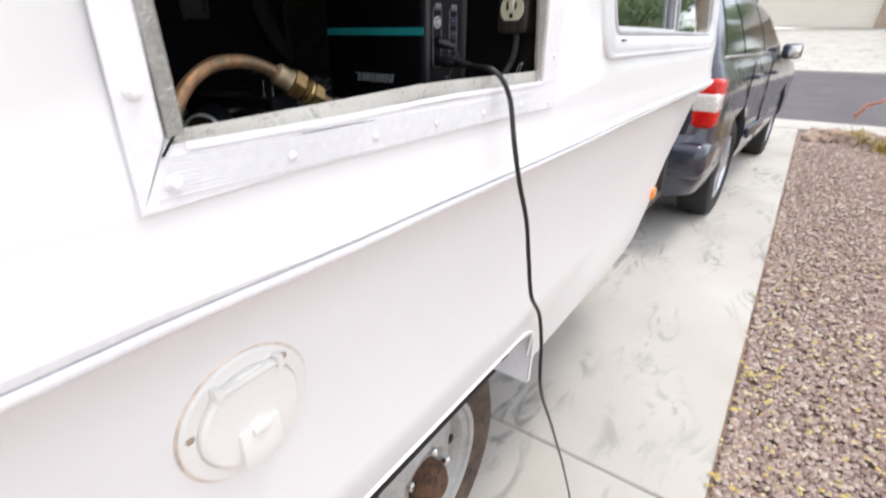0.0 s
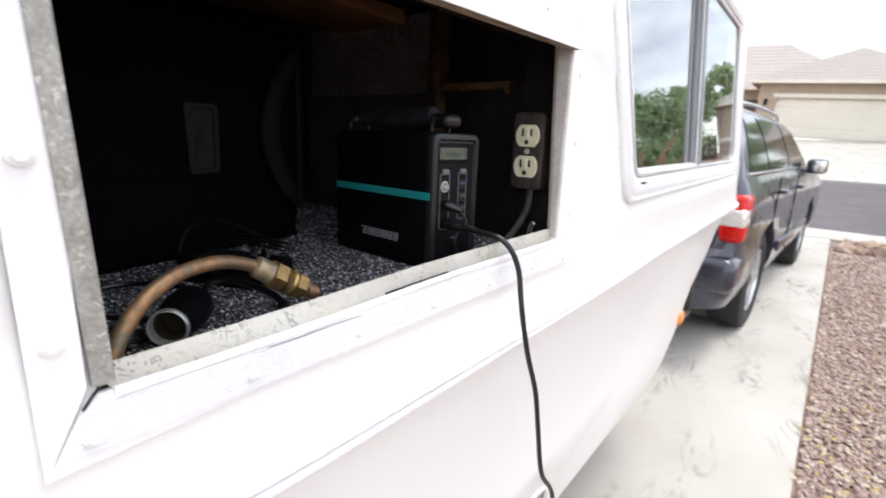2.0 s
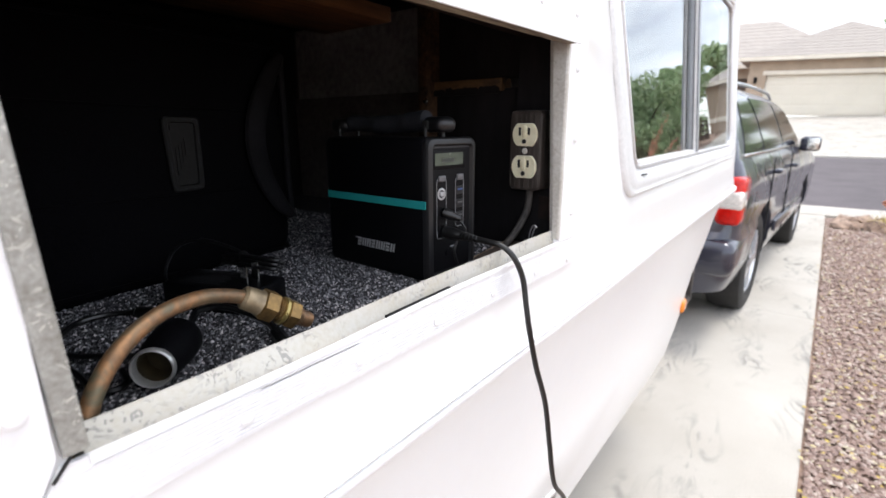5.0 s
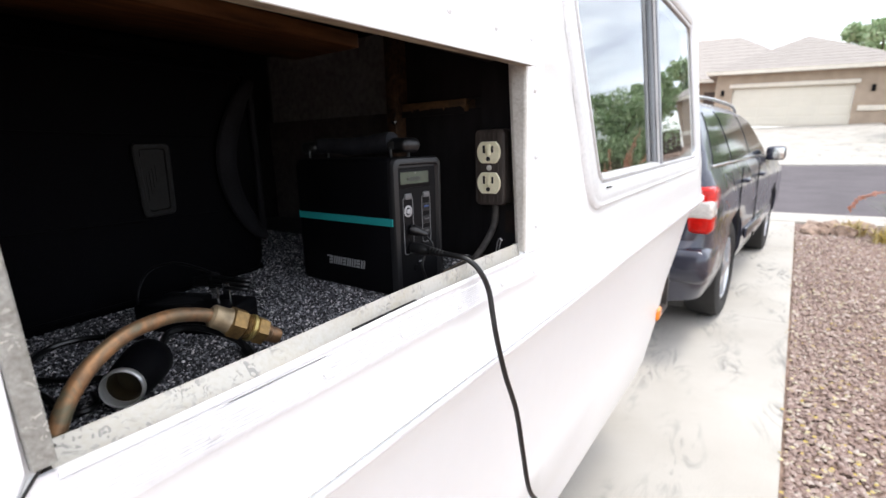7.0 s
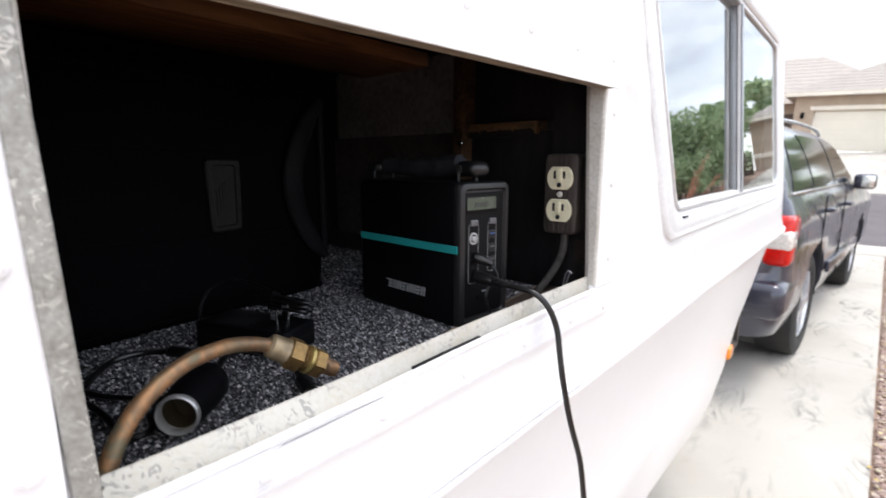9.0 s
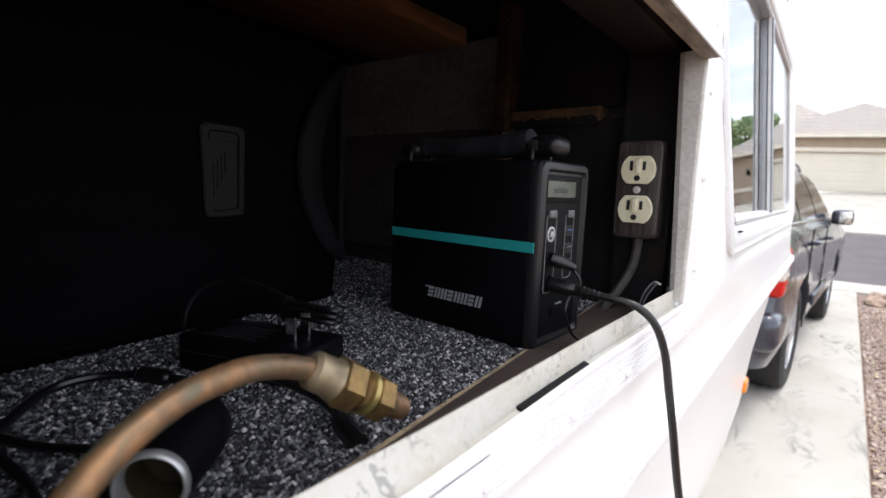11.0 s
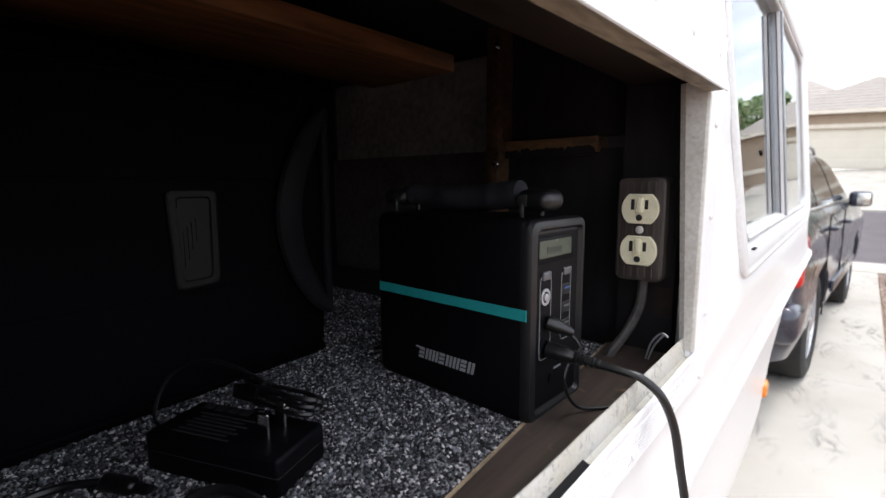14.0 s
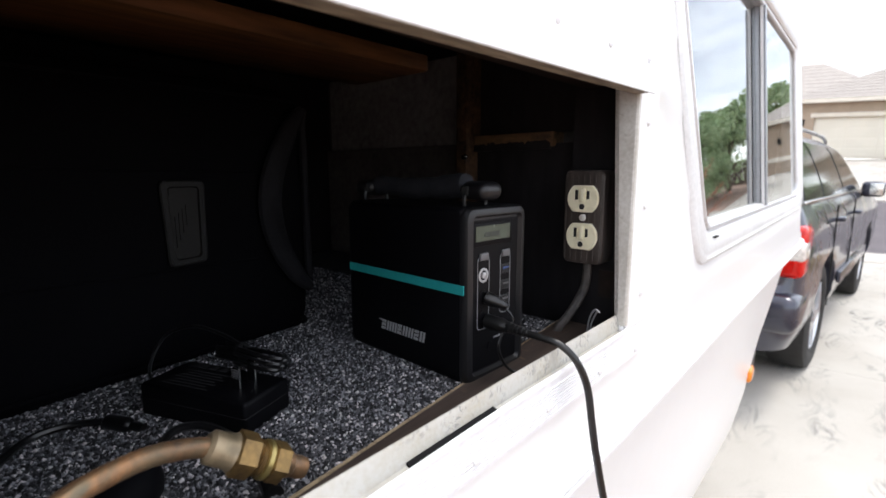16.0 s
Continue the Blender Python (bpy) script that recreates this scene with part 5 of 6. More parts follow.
part("rim", lathe(bm_new(), [(0.0092, 0.006), (0.0092, 0.0), (0.0095, -0.0010), (0.0101, -0.0012), (0.0107, -0.0006), (0.0109, 0.0004), (0.0109, 0.0020), (0.0095, 0.005)], aim(sp, sd), 32, True), mat("satin_silver_rim", (0.74, 0.74, 0.72), 0.42, 0.8, coarse=60, vary=0.06, bump=0.02), SOCK, "bright metal rim")
part("sleeve", lathe(bm_new(), [(0.0088, 0.005), (0.0088, 0.018), (0.0092, 0.018), (0.0092, 0.005)], aim(sp, sd), 28, True), DULLBRASS, SOCK, "dull brass inner sleeve")
part("contact", lathe(bm_new(), [(0.0091, 0.0175), (0.0091, 0.0182), (0.003, 0.0182)], aim(sp, sd), 24), DULLBRASS, SOCK)
bm = bm_new()
tube(bm, [tuple(sp + sd * 0.050), tuple(sp + sd * 0.060), (-0.107, -0.326, 1.142), (-0.100, -0.314, 1.143), (-0.082, -0.307, 1.141), (-0.062, -0.304, 1.138), (-0.050, -0.305, 1.134)], 0.0024, 8, 6)
part("lead", bm, RUBBER, SOCK)

part("end_plug", tube(bm_new(), [(-0.052, -0.305, 1.1345), (-0.046, -0.306, 1.132), (-0.036, -0.309, 1.1315)], 0.0046, 10, 4), RUBBER, SOCK, "black moulded end")

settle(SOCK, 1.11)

LOOSE = thing("spare_lead", (-0.11, -0.40, 1.130), "loops of thin black lead lying on the carpet", "cable")
for pts in ([(-0.150, -0.425, 1.131), (-0.147, -0.405, 1.1315), (-0.120, -0.392, 1.132), (-0.100, -0.376, 1.132), (-0.090, -0.366, 1.131)],
            [(-0.165, -0.420, 1.131), (-0.140, -0.408, 1.133), (-0.100, -0.399, 1.132), (-0.070, -0.398, 1.131), (-0.062, -0.392, 1.131), (-0.066, -0.385, 1.131), (-0.080, -0.382, 1.131)]):
    part("wire", tube(bm_new(), pts, 0.0018, 8, 6), RUBBER, LOOSE)

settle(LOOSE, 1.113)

# ---- copper gas pipe ----
PIPE = thing("copper_pipe", (-0.03, -0.40, 1.13), "bent tarnished copper pipe ending in brass fittings", "pipe")
pp = [(-0.022, -0.423, 1.100), (-0.024, -0.4185, 1.128), (-0.027, -0.410, 1.148), (-0.031, -0.396, 1.1625), (-0.036, -0.3775, 1.1705), (-0.041, -0.356, 1.1715), (-0.0435, -0.340, 1.1680), (-0.045, -0.328, 1.1630)]
part("tube", tube(bm_new(), pp, 0.0041, 16, 6), COPPER, PIPE)
a, dv = Vector(pp[-1]), Vector((0.010, 0.0400, -0.0260)).normalized()
m = aim(a - dv * 0.002, dv)
COLLAR = mat("grey_brass_collar", (0.28, 0.22, 0.14), 0.45, 0.6, coarse=80, vary=0.2, bump=0.1)
part("flare_nut_collar", lathe(bm_new(), [(0.0052, 0), (0.0070, 0.0015), (0.0074, 0.010), (0.0082, 0.0115)], m, 20), COLLAR, PIPE, "brass collar")
part("flare_nut", lathe(bm_new(), [(0.0078, 0.0115), (0.0098, 0.0125), (0.0098, 0.0205), (0.0080, 0.0218)], m, 6), BRASS, PIPE, "brass hex nut", 20)
part("union_thread", lathe(bm_new(), [(0.0068, 0.0215), (0.0080, 0.022), (0.0068, 0.0232), (0.0080, 0.0242), (0.0072, 0.0255)], m, 20), BRASS, PIPE)
part("union_ring", lathe(bm_new(), [(0.0070, 0.0250), (0.0086, 0.0256), (0.0088, 0.0275), (0.0074, 0.0288)], m, 24), mat("bright_brass_ring", (0.42, 0.33, 0.13), 0.35, 0.8, coarse=90, vary=0.15, bump=0.08), PIPE, "brighter brass ring")
part("union_nut", lathe(bm_new(), [(0.0072, 0.0284), (0.0090, 0.0292), (0.0090, 0.0358), (0.0072, 0.0368)], m, 6), BRASS, PIPE, "brass hex union", 20)
part("flare_tip", lathe(bm_new(), [(0.0062, 0.0365), (0.0056, 0.0395), (0.0050, 0.0400), (0.0052, 0.0440), (0.0046, 0.0470), (0.0034, 0.0472), (0.0032, 0.0420)], m, 18), COPPER, PIPE, "tarnished open end")


# ---- parked car ----
CAR = thing("suv_car", Matrix.Translation((-0.060, 2.42, 0)) @ pose(0, 0, 0, 0, 0, -3.7), "dark blue-grey suv parked on the driveway", "car", local=True)
CW = 1.826


def car_levels(levels, n=7):
    return [[(x, y, z) for x, y in rrect(-CW + i, -i, y0, y1, r, n, [y0 + r + (y1 - y0 - 2 * r) * k / 10 for k in range(11)])] for z, i, y0, y1, r in levels]


LOWER = [(0.27, 0.16, 0.20, 4.50, 0.20), (0.33, 0.06, 0.06, 4.62, 0.22), (0.45, 0.02, 0.01, 4.68, 0.24), (0.58, 0.008, 0.0, 4.69, 0.24), (0.66, 0.004, 0.015, 4.67, 0.22), (0.70, 0.012, 0.07, 4.64, 0.16), (0.80, 0.0, 0.085, 4.60, 0.14), (0.92, 0.008, 0.10, 4.50, 0.14), (1.00, 0.03, 0.115, 4.25, 0.14), (1.06, 0.055, 0.13, 3.62, 0.14), (1.09, 0.07, 0.14, 3.46, 0.14)]
UPPER = [(1.09, 0.078, 0.145, 3.44, 0.13), (1.178, 0.10, 0.17, 3.25, 0.13), (1.298, 0.145, 0.22, 2.98, 0.14), (1.402, 0.19, 0.29, 2.74, 0.15), (1.474, 0.235, 0.37, 2.56, 0.17), (1.522, 0.30, 0.46, 2.40, 0.2), (1.55, 0.44, 0.62, 2.2, 0.25), (1.562, 0.62, 0.85, 1.9, 0.25)]
body_me = bm_new()
ring_bridge(body_me, car_levels(LOWER))
bmesh.ops.recalc_face_normals(body_me, faces=body_me.faces)
body = part("body", body_me, CARPAINT, CAR, "dark blue-grey painted body", 32)
cutter_bm = bm_new()
for y in (1.0, 3.715):
    lathe(cutter_bm, [(0.405, -0.5), (0.405, 0.2)], Matrix.Translation((-0.05, y, 0.37)) @ pose(0, 0, 0, 0, 90, 0), 36)
    lathe(cutter_bm, [(0.405, -0.2), (0.405, 0.5)], Matrix.Translation((-CW + 0.05, y, 0.37)) @ pose(0, 0, 0, 0, 90, 0), 36)
bmesh.ops.recalc_face_normals(cutter_bm, faces=cutter_bm.faces)
cutter = new("cutter", mesh_of("cutter", cutter_bm, TYRE))
cut = body.modifiers.new("arches", "BOOLEAN")
cut.operation, cut.solver, cut.object = "DIFFERENCE", "EXACT", cutter
cutter.matrix_basis = CAR.matrix_basis
bpy.context.view_layer.update()
done = bpy.data.meshes.new_from_object(body.evaluated_get(bpy.context.evaluated_depsgraph_get()))
body.modifiers.clear()
body.data = done
done.set_sharp_from_angle(angle=radians(32))
bpy.data.objects.remove(cutter)
top = bm_new()
ring_bridge(top, car_levels(UPPER))
bmesh.ops.recalc_face_normals(top, faces=top.faces)
part("cabin", top, CARPAINT, CAR, "", 32)


def cabin_at(y, z):
    """Side surface of the cabin at a height: how far in."""
    for a, b in zip(UPPER, UPPER[1:]):
        if a[0] <= z <= b[0]:
            return a[1] + (b[1] - a[1]) * (z - a[0]) / (b[0] - a[0])
    return UPPER[-1][1]


def side_glass(name, outline, right=True):
    bm = bm_new()
    zs = sorted({z for _, z in outline} | {1.178, 1.298, 1.402})
    o = [Vector(p) for p in outline]
    rows = []
    for z in zs:
        hits = []
        for a, b in zip(o, o[1:] + o[:1]):
            if min(a.y, b.y) - 1e-6 <= z <= max(a.y, b.y) + 1e-6 and abs(a.y - b.y) > 1e-6:
                hits.append(a.x + (b.x - a.x) * (z - a.y) / (b.y - a.y))
        if hits:
            rows.append((z, min(hits), max(hits)))
    for off in (0.006,):
        vs = []
        for z, y0, y1 in rows:
            x = -cabin_at(0, z)
            vs.append([(x + s, y0 + (y1 - y0) * k / 4, z) for s in (off,) for k in range(5)])
        if not right:
            vs = [[(-CW - x, y, z) for x, y, z in r] for r in vs]
        back = [[(x + (-0.008 if right else 0.008), y, z) for x, y, z in r] for r in vs]
        loops = [a + b[::-1] for a, b in zip(vs, back)]
        ring_bridge(bm, loops)
    bmesh.ops.recalc_face_normals(bm, faces=bm.faces)
    return part(name, bm, CARGLASS, CAR, "dark tinted side window")


for r in (True, False):
    side_glass("side_window", [(0.40, 1.114), (1.02, 1.114), (1.02, 1.454), (0.60, 1.434)], r)
    side_glass("side_window", [(1.08, 1.114), (1.95, 1.114), (1.95, 1.466), (1.08, 1.462)], r)
    side_glass("side_window", [(2.02, 1.114), (3.12, 1.114), (2.62, 1.418), (2.45, 1.462), (2.02, 1.466)], r)
bm = bm_new()
bx(bm, (-CW + 0.28, -0.28), (0.155, 0.175), (1.13, 1.16), 0.004)
ring_bridge(bm, [[(-CW + 0.2 + i, y - 0.012, z), (-0.2 - i, y - 0.012, z), (-0.2 - i, y + 0.01, z), (-CW + 0.2 + i, y + 0.01, z)] for z, y, i in ((1.13, 0.155, 0), (1.298, 0.22, 0.03), (1.434, 0.32, 0.08))])
bmesh.ops.recalc_face_normals(bm, faces=bm.faces)
part("rear_window", bm, CARGLASS, CAR, "dark rear window")
for s in (0, 1):
    fx = (lambda x: x) if s == 0 else (lambda x: -CW - x)
    def slab(name, x, y, z, mtl, parent, bev, label=""):
        a, b = sorted((fx(x[0]), fx(x[1])))
        return part(name, box((a, b), y, z, bev, 3), mtl, parent, label)
    tl = slab("tail_light", (-0.135, -0.006), (0.075, 0.285), (0.742, 1.005), REDLENS, CAR, 0.03, "red and clear tail light")
    slab("clear_band", (-0.138, -0.003), (0.070, 0.215), (0.828, 0.935), CLEARLENS, tl, 0.02, "clear reversing lamp lens")
    slab("bumper", (-0.913, 0.006), (-0.012, 0.42), (0.46, 0.665), CARPAINT, CAR, 0.06)
    slab("door_handle", (-0.02, 0.032), (1.16, 1.34), (0.955, 0.985), CARPAINT, CAR, 0.010, "body-coloured door handle")
    slab("door_handle", (-0.02, 0.032), (2.12, 2.30), (0.945, 0.975), CARPAINT, CAR, 0.010)
    slab("side_trim", (-0.01, 0.014), (1.48, 3.25), (0.50, 0.58), CARPAINT, CAR, 0.006, "body side moulding")
    slab("window_trim", (-0.088, -0.066), (0.38, 3.2), (1.098, 1.115), CHROME, CAR, 0.003, "bright window trim")
    mir = slab("mirror", (-0.06, 0.105), (3.02, 3.13), (1.045, 1.185), CARPAINT, CAR, 0.035, "door mirror in body colour")
    slab("mirror_glass", (0.000, 0.094), (3.008, 3.025), (1.062, 1.170), CHROME, mir, 0.003, "mirror glass")
    rail = part("roof_rail", tube(bm_new(), [(fx(-0.27), 0.60, 1.506), (fx(-0.27), 0.72, 1.5364), (fx(-0.27), 1.3, 1.5556), (fx(-0.27), 2.1, 1.5476), (fx(-0.27), 2.35, 1.51)], 0.012, 10, 6), ALLOY, CAR, "silver roof rail")
    for yy in (1.05, 2.0):
        slab("door_gap", (-0.006, 0.0022), (yy - 0.003, yy + 0.003), (0.42, 1.07), DARKGAP, CAR, 0.0)
    for yw in (1.0, 3.715):
        sgn = 1 if s == 0 else -1
        m = aim((fx(-0.035), yw, 0.355), (sgn, 0, 0))
        w = part("wheel", lathe(bm_new(), [(0.05, -0.10), (0.235, -0.10), (0.235, -0.02), (0.222, -0.012), (0.205, -0.03), (0.205, -0.075), (0.05, -0.075)], m, 40), ALLOY, CAR, "silver alloy wheel")
        part("tyre", lathe(bm_new(), [(0.23, -0.225), (0.315, -0.225), (0.345, -0.21), (0.355, -0.18), (0.355, -0.045), (0.345, -0.012), (0.315, 0.0), (0.26, 0.004), (0.236, -0.010)], m, 48, True), TYRE, w, "black tyre")
        part("hub_cap", lathe(bm_new(), [(0.062, -0.06), (0.060, -0.012), (0.035, -0.004)], m, 24), ALLOY, w)
        for k in range(5):
            a = 2 * math.pi * k / 5
            q = m @ pose(0, 0, 0, 0, 0, math.degrees(a))
            part("spoke", box((0.045, 0.215), (-0.030, 0.030), (-0.045, -0.014), 0.008, 2, q), ALLOY, w)
part("underbody", box((-CW + 0.25, -0.25), (0.3, 4.4), (0.24, 0.42), 0.02), BLACKPL, CAR)

# ---- house across the street ----
HY = 33.4
HOUSE = thing("house", Matrix.Translation((0, HY, 1.95)) @ pose(0, 0, 0, 0, 2.2, 0), "tan stucco single-storey house with a double garage", "house", local=True)
DX0, DX1, DH = -2.68, 2.85, 2.13
bm = bm_new()
bx(bm, (-3.6, DX0 - 0.02), (0, 0.3), (-0.6, 2.95))
bx(bm, (DX1 + 0.02, 4.95), (0, 0.3), (-0.6, 2.95))
bx(bm, (DX0 - 0.02, DX1 + 0.02), (0, 0.3), (DH, 2.95))
bx(bm, (-3.6, -3.3), (0.3, 7.0), (-0.6, 2.95))
bx(bm, (4.65, 4.95), (0.3, 7.0), (-0.6, 2.95))
part("wall", bm, STUCCO, HOUSE, "tan stucco garage wall")
bm = bm_new()
bx(bm, (-12.0, -3.6), (4.0, 4.3), (-0.6, 2.95))
part("wall", bm, STUCCO, HOUSE, "tan stucco set-back wall")
door = part("garage_door", box((DX0, DX1), (0.16, 0.2), (-0.02, DH)), CREAM, HOUSE, "cream sectional garage door")
for k in range(4):
    for j in range(4):
        w = (DX1 - DX0) / 4
        part("panel", box((DX0 + w * j + 0.06, DX0 + w * (j + 1) - 0.06), (0.145, 0.165), (0.06 + 0.53 * k, 0.48 + 0.53 * k), 0.01, 1), CREAM, door)
part("door_trim", box((DX0 - 0.2, DX1 + 0.2), (-0.06, 0.0), (DH + 0.02, DH + 0.24), 0.01), TRIM, HOUSE, "pale trim over the garage door")
part("ledge", box((DX1 + 0.25, 4.97), (-0.08, 0.0), (0.75, 1.02), 0.015), TRIM, HOUSE, "pale stucco ledge")
part("entry_recess", box((-4.7, -3.62), (3.9, 4.0), (-0.4, 2.3)), FENCEWOOD, HOUSE, "dark entry door")
for x in (-3.2, 3.6):
    part("wall_lamp", box((x - 0.08, x + 0.08), (-0.14, 0.0), (1.72, 2.05), 0.02), BLACKPL, HOUSE, "small dark wall lamp")
def hip(name, x0, x1, y0, y1, z, h, label):
    bm = bm_new()
    ri = min(x1 - x0, y1 - y0) / 2
    a = [bm.verts.new(p) for p in ((x0, y0, z), (x1, y0, z), (x1, y1, z), (x0, y1, z))]
    c = [bm.verts.new(p) for p in ((x0, y0, z - 0.2), (x1, y0, z - 0.2), (x1, y1, z - 0.2), (x0, y1, z - 0.2))]
    if x1 - x0 > y1 - y0:
        r = [bm.verts.new(((x0 + ri), (y0 + y1) / 2, z + h)), bm.verts.new(((x1 - ri), (y0 + y1) / 2, z + h))]
        fs = [(a[0], a[1], r[1], r[0]), (a[1], a[2], r[1]), (a[2], a[3], r[0], r[1]), (a[3], a[0], r[0])]
    else:
        r = [bm.verts.new(((x0 + x1) / 2, y0 + ri, z + h)), bm.verts.new(((x0 + x1) / 2, y1 - ri, z + h))]
        fs = [(a[0], a[1], r[0]), (a[1], a[2], r[1], r[0]), (a[2], a[3], r[1]), (a[3], a[0], r[0], r[1])]
    for q in fs:
        bm.faces.new(q)
    for i in range(4):
        bm.faces.new((c[i], c[(i + 1) % 4], a[(i + 1) % 4], a[i]))
    bm.faces.new(c[::-1])
    roof = part("roof", bm, ROOFTILE, HOUSE, label, 10)
    part("fascia", box((x0 - 0.03, x1 + 0.03), (y0 - 0.05, y0), (z - 0.22, z - 0.01)), TRIM, roof)
    bm = bm_new()
    rows = int(ri / 0.42)
    for k in range(rows):
        t = k / rows
        zz, yy, cut = z + h * t, y0 + ri * t, ri * t
        bx(bm, (x0 + cut, x1 - cut), (yy, yy + 0.06), (zz + 0.0, zz + 0.02))
    part("tile_course", bm, ROOFTILE, roof, "rows of roof tile edges")
hip("roof", -4.1, 5.25, -0.5, 11.0, 3.1, 2.27, "low hipped buff tile roof")
hip("roof", -14.0, 1.85, 3.4, 14.0, 3.1, 3.34, "buff tile roof of the main house")


# ---- trees, shrubs, fence ----
def leaf_cloud(centres, radii, count, size, rng, droop=0.0):
    k = rng.integers(0, len(centres), count)
    d = rng.normal(size=(count, 3))
    d /= np.linalg.norm(d, axis=1, keepdims=True)
    c = centres[k] + d * (radii[k] * rng.uniform(0.35, 1.0, count) ** 0.5)[:, None]
    u = rng.normal(size=(count, 3))
    u /= np.linalg.norm(u, axis=1, keepdims=True)
    w = np.cross(u, rng.normal(size=(count, 3)))
    w /= np.linalg.norm(w, axis=1, keepdims=True)
    s = size * rng.uniform(0.6, 1.4, count)[:, None]
    v = np.stack((c - u * s, c + w * s * 0.45, c + u * s, c - w * s * 0.45), 1)
    f = np.arange(count * 4).reshape(-1, 4)
    return v.reshape(-1, 3).tolist(), f.tolist()


def tree(x, y, height, spread, seed, label, leaf=0.10):
    rng = np.random.default_rng(seed)
    z = rise(y) - 0.04
    t = thing("tree", (x, y, z), label, "tree", group="trees across the street")
    bm = bm_new()
    lean = rng.uniform(-0.3, 0.3, 2)
    fork = (x + lean[0], y + lean[1], z + height * 0.38)
    tube(bm, [(x, y, z), (x + lean[0] * 0.4, y, z + height * 0.2), fork], 0.1, 9, 4, lambda s: height * (0.030 - 0.012 * s))
    tips = []
    for k in range(7):
        a = 2 * math.pi * k / 7 + rng.uniform(-0.3, 0.3)
        tip = (fork[0] + spread * rng.uniform(0.45, 0.8) * math.cos(a), fork[1] + spread * rng.uniform(0.45, 0.8) * math.sin(a), z + height * rng.uniform(0.55, 0.9))
        mid = tuple((p + q) / 2 + (0.15 if i == 2 else 0) for i, (p, q) in enumerate(zip(fork, tip)))
        tube(bm, [fork, mid, tip], 0.05, 6, 4, lambda s: height * (0.014 - 0.010 * s))
        tips += [tip, mid]
    part("trunk", bm, BARK, t)
    cs = np.array([(px + rng.normal(0, 0.25), py + rng.normal(0, 0.25), pz + rng.normal(0.1, 0.2)) for px, py, pz in tips for _ in range(3)])
    rad = rng.uniform(0.12, 0.24, len(cs)) * height * 0.55
    v, f = leaf_cloud(cs, rad, 5200, leaf, rng)
    crown = stuff_mesh("crown", v, f, LEAF, "dense green foliage with gaps", "tree", t)
    return t


tree(6.4, 24.5, 4.3, 2.0, 11, "green bushy tree across the street")
tree(5.3, 27.5, 4.4, 1.4, 12, "smaller green tree beside the house")
tree(6.8, 34.0, 5.0, 1.8, 16, "green tree behind the board fence")
tree(9.0, 23.5, 2.3, 2.2, 13, "low spreading green tree")
tree(11.0, 26.0, 2.7, 2.4, 14, "tall green tree behind the fence")
tree(5.9, 52.0, 8.4, 3.4, 15, "distant tree behind the house", 0.26)


def bush(x, y, h, w, seed):
    rng = np.random.default_rng(seed)
    z = rise(y) - 0.04
    t = thing("bush", (x, y, z), "rounded green garden bush across the street", "bush", group="bushes across the street")
    bm = bm_new()
    for k in range(5):
        a = 1.256 * k
        tube(bm, [(x, y, z), (x + 0.2 * w * math.cos(a), y + 0.2 * w * math.sin(a), z + 0.4 * h), (x + 0.4 * w * math.cos(a), y + 0.4 * w * math.sin(a), z + 0.75 * h)], 0.02, 5, 3)
    part("stem", bm, BARK, t)
    cs = np.stack((x + rng.normal(0, 0.38 * w, 26), y + rng.normal(0, 0.3 * w, 26), z + h * rng.uniform(0.25, 0.85, 26)), 1)
    v, f = leaf_cloud(cs, rng.uniform(0.15, 0.3, 26) * h, 3500, 0.07, rng)
    stuff_mesh("foliage", v, f, LEAF, "small dense green leaves", "bush", t)


for k, (x, y, h, w) in enumerate(((6.0, 23.0, 2.0, 1.6), (6.6, 24.0, 2.5, 1.9), (8.6, 22.8, 1.9, 1.6), (5.6, 25.5, 2.3, 1.5), (10.4, 24.5, 2.3, 1.9))):
    bush(x, y, h, w, 40 + k)

FENCE = thing("fence", (9.0, 30.5, rise(30.5)), "brown wooden board fence across the street", "fence")
for k in range(34):
    x = 4.6 + 0.26 * k
    part("board", box((x, x + 0.245), (30.5, 30.53), (rise(30.5) - 0.1, rise(30.5) + 1.25 + 0.02 * (k % 3))), FENCEWOOD, FENCE)

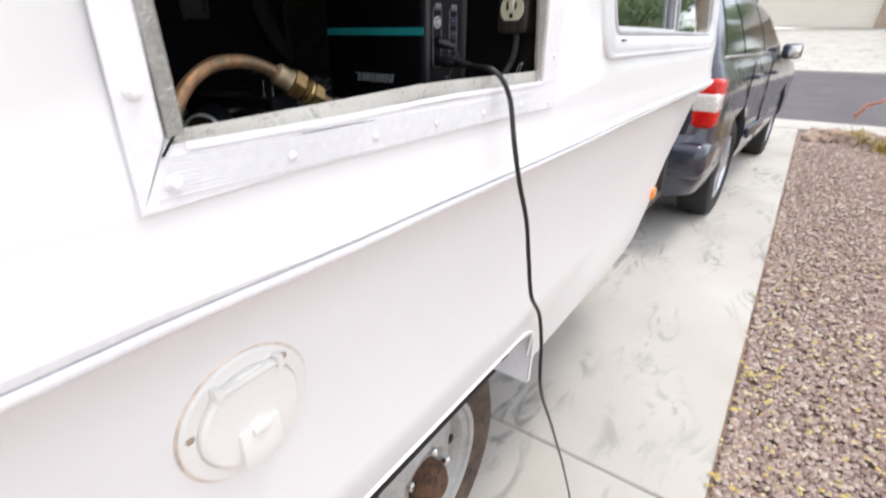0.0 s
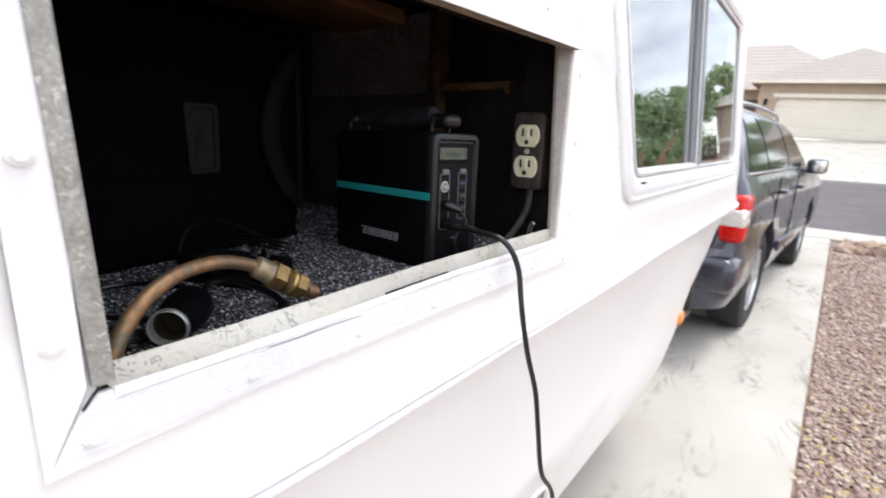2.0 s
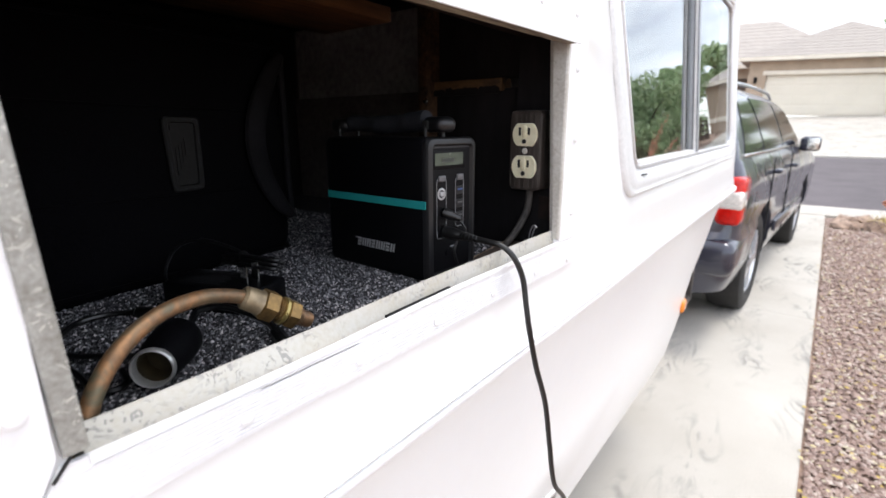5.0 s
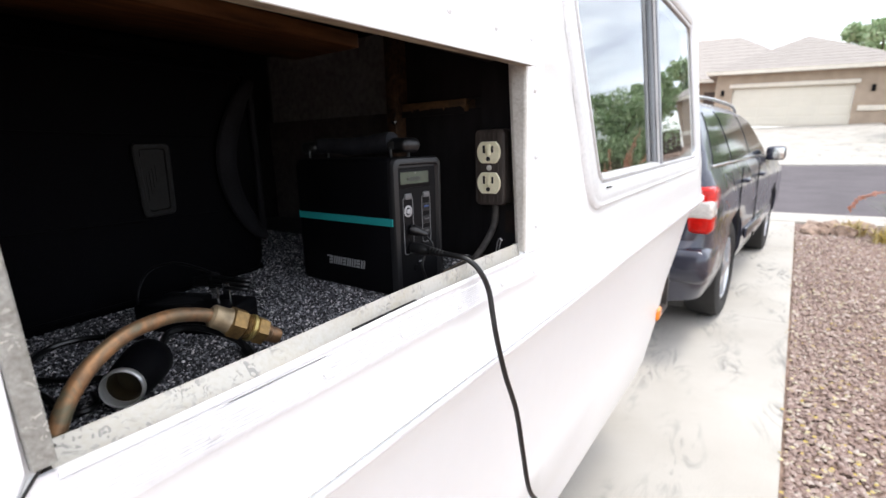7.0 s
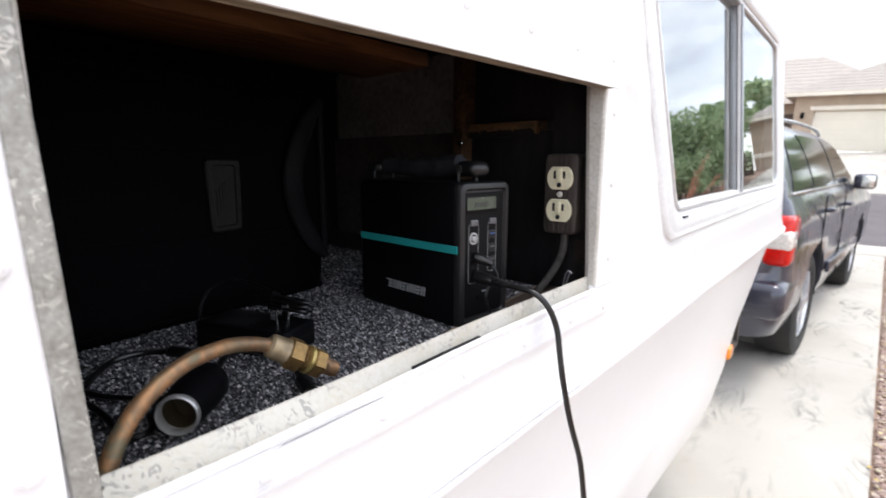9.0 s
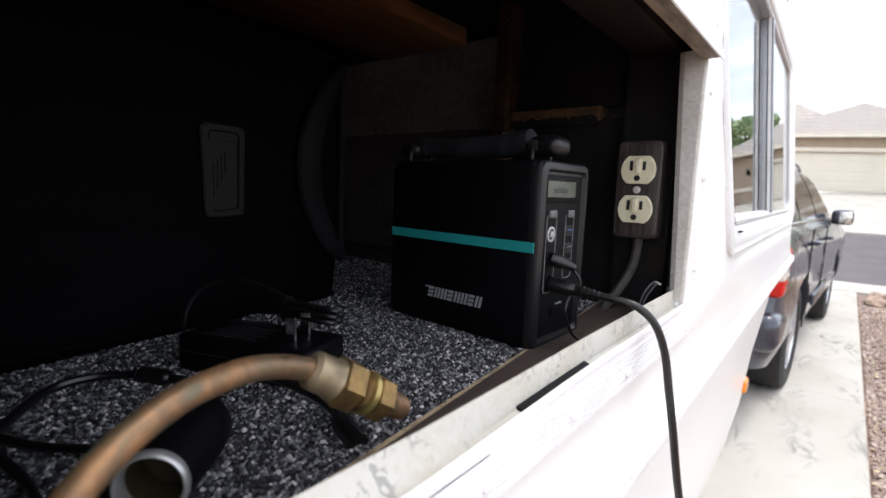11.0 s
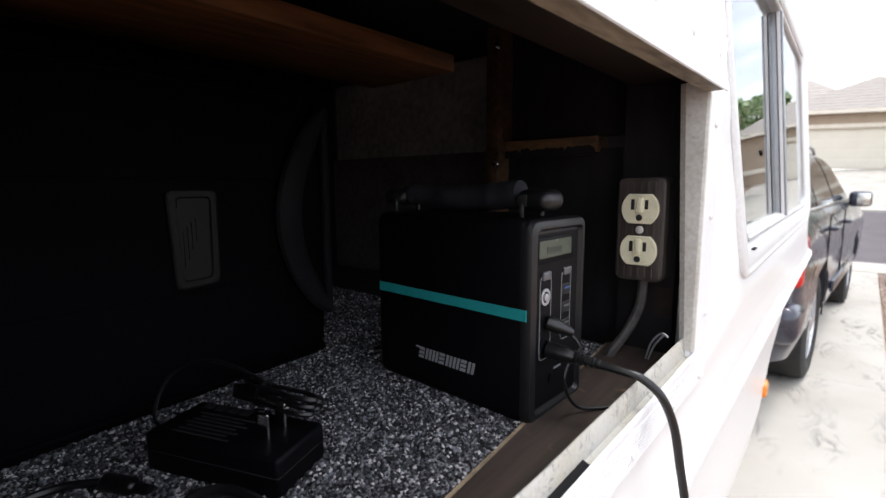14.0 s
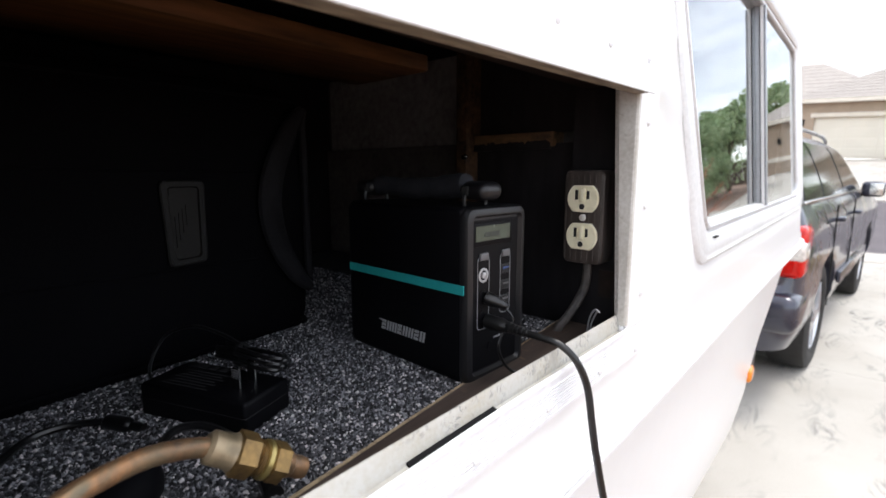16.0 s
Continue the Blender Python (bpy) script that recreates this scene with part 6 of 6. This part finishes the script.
def blade_plant(x, y, z, count, length, spread, seed, name, label, category, stalks=0, stalk_h=1.4, mtl=BLADE):
    rng = np.random.default_rng(seed)
    t = thing(name, (x, y, z), label, category)
    v, f = [], []
    for k in range(count):
        a, l, lean = rng.uniform(0, 6.283), length * rng.uniform(0.6, 1.1), rng.uniform(0.15, 1.0) * spread
        w = rng.uniform(0.006, 0.011)
        px, py = x + rng.normal(0, 0.06), y + rng.normal(0, 0.06)
        side = (-math.sin(a) * w, math.cos(a) * w)
        b = len(v)
        for s in (0, 0.35, 0.7, 1.0):
            r, h = lean * l * s ** 1.6, l * (s - 0.45 * lean * s ** 2.2)
            q, ww = (px + r * math.cos(a), py + r * math.sin(a), z + h), 1 - 0.85 * s
            v += [(q[0] - side[0] * ww, q[1] - side[1] * ww, q[2]), (q[0] + side[0] * ww, q[1] + side[1] * ww, q[2])]
        f += [(b + 2 * i, b + 2 * i + 1, b + 2 * i + 3, b + 2 * i + 2) for i in range(3)]
    stuff_mesh("leaves", v, f, mtl, "narrow arching leaves", "shrub", t)
    for k in range(stalks):
        a, lean = rng.uniform(0, 6.283), rng.uniform(0.25, 0.7)
        h = stalk_h * rng.uniform(0.75, 1.1)
        pts = [(x + lean * h * s ** 2 * math.cos(a), y + lean * h * s ** 2 * math.sin(a), z + h * (s - 0.15 * s * s * lean)) for s in (0, 0.3, 0.6, 0.85, 1.0)]
        bm = bm_new()
        tube(bm, pts, 0.006, 5, 3)
        line = smooth_line(pts, 6)
        for i in range(len(line) * 2 // 5, len(line)):
            for j in range(3):
                o = Vector(rng.normal(0, 0.022, 3))
                bmesh.ops.create_icosphere(bm, subdivisions=1, radius=0.011, matrix=Matrix.Translation(line[i] + o))
        part("flower_stalk", bm, CORAL, t, "arching coral flower stalk")
    return t


YUCCA = blade_plant(1.72, 7.65, -0.03, 460, 0.75, 0.9, 5, "yucca_shrub", "green grassy yucca with a low coral flower stalk", "shrub", 1, 0.9)
bm = bm_new()
line = [(1.72, 7.65, 0.0), (1.60, 7.63, 0.40), (1.43, 7.60, 0.56), (1.26, 7.60, 0.55), (1.135, 7.60, 0.51), (1.036, 7.60, 0.42), (0.997, 7.60, 0.32)]
tube(bm, line, 0.006, 6, 5)
rng = np.random.default_rng(31)
for p in smooth_line(line, 8)[24:]:
    for j in range(3):
        bmesh.ops.create_icosphere(bm, subdivisions=1, radius=0.011, matrix=Matrix.Translation(Vector(p) + Vector(rng.normal(0, 0.016, 3))))
part("flower_stalk", bm, CORAL, YUCCA, "arching coral flower stalk")
blade_plant(2.25, 8.1, -0.03, 300, 0.75, 0.9, 6, "yucca_shrub", "green grassy yucca with many tall coral flower stalks", "shrub", 14, 1.75)
blade_plant(1.05, 7.7, -0.03, 160, 0.26, 1.0, 7, "dry_grass", "tuft of dry straw grass at the gravel edge", "grass", mtl=DRYLEAF)
for k, (x, y) in enumerate(((1.36, 7.25), (1.58, 7.1), (1.82, 7.2), (2.0, 6.95))):
    blade_plant(x, y, -0.03, 150, 0.26, 1.1, 60 + k, "dry_grass", "tuft of dry straw grass at the gravel edge", "grass", mtl=DRYLEAF)

rng = np.random.default_rng(9)
for k in range(16):
    x, y, s = 0.60 + 0.075 * k + rng.uniform(-0.03, 0.03), 7.75 + rng.uniform(-0.28, 0.28), rng.uniform(0.09, 0.17)
    bm = bm_new()
    bmesh.ops.create_icosphere(bm, subdivisions=2, radius=s, matrix=Matrix.Translation((x, y, s * 0.3 - 0.02)))
    for vert in bm.verts:
        nz = noise.noise(vert.co * 9.0 + Vector((k, 0, 0)))
        vert.co += vert.normal * nz * s * 0.6
        vert.co.z = (vert.co.z + 0.02) * 0.65 - 0.02
    solo("rock", bm, ROCK, "rough reddish brown rock at the driveway's end", "rock", group="rocks at the driveway's end", sharp=25)
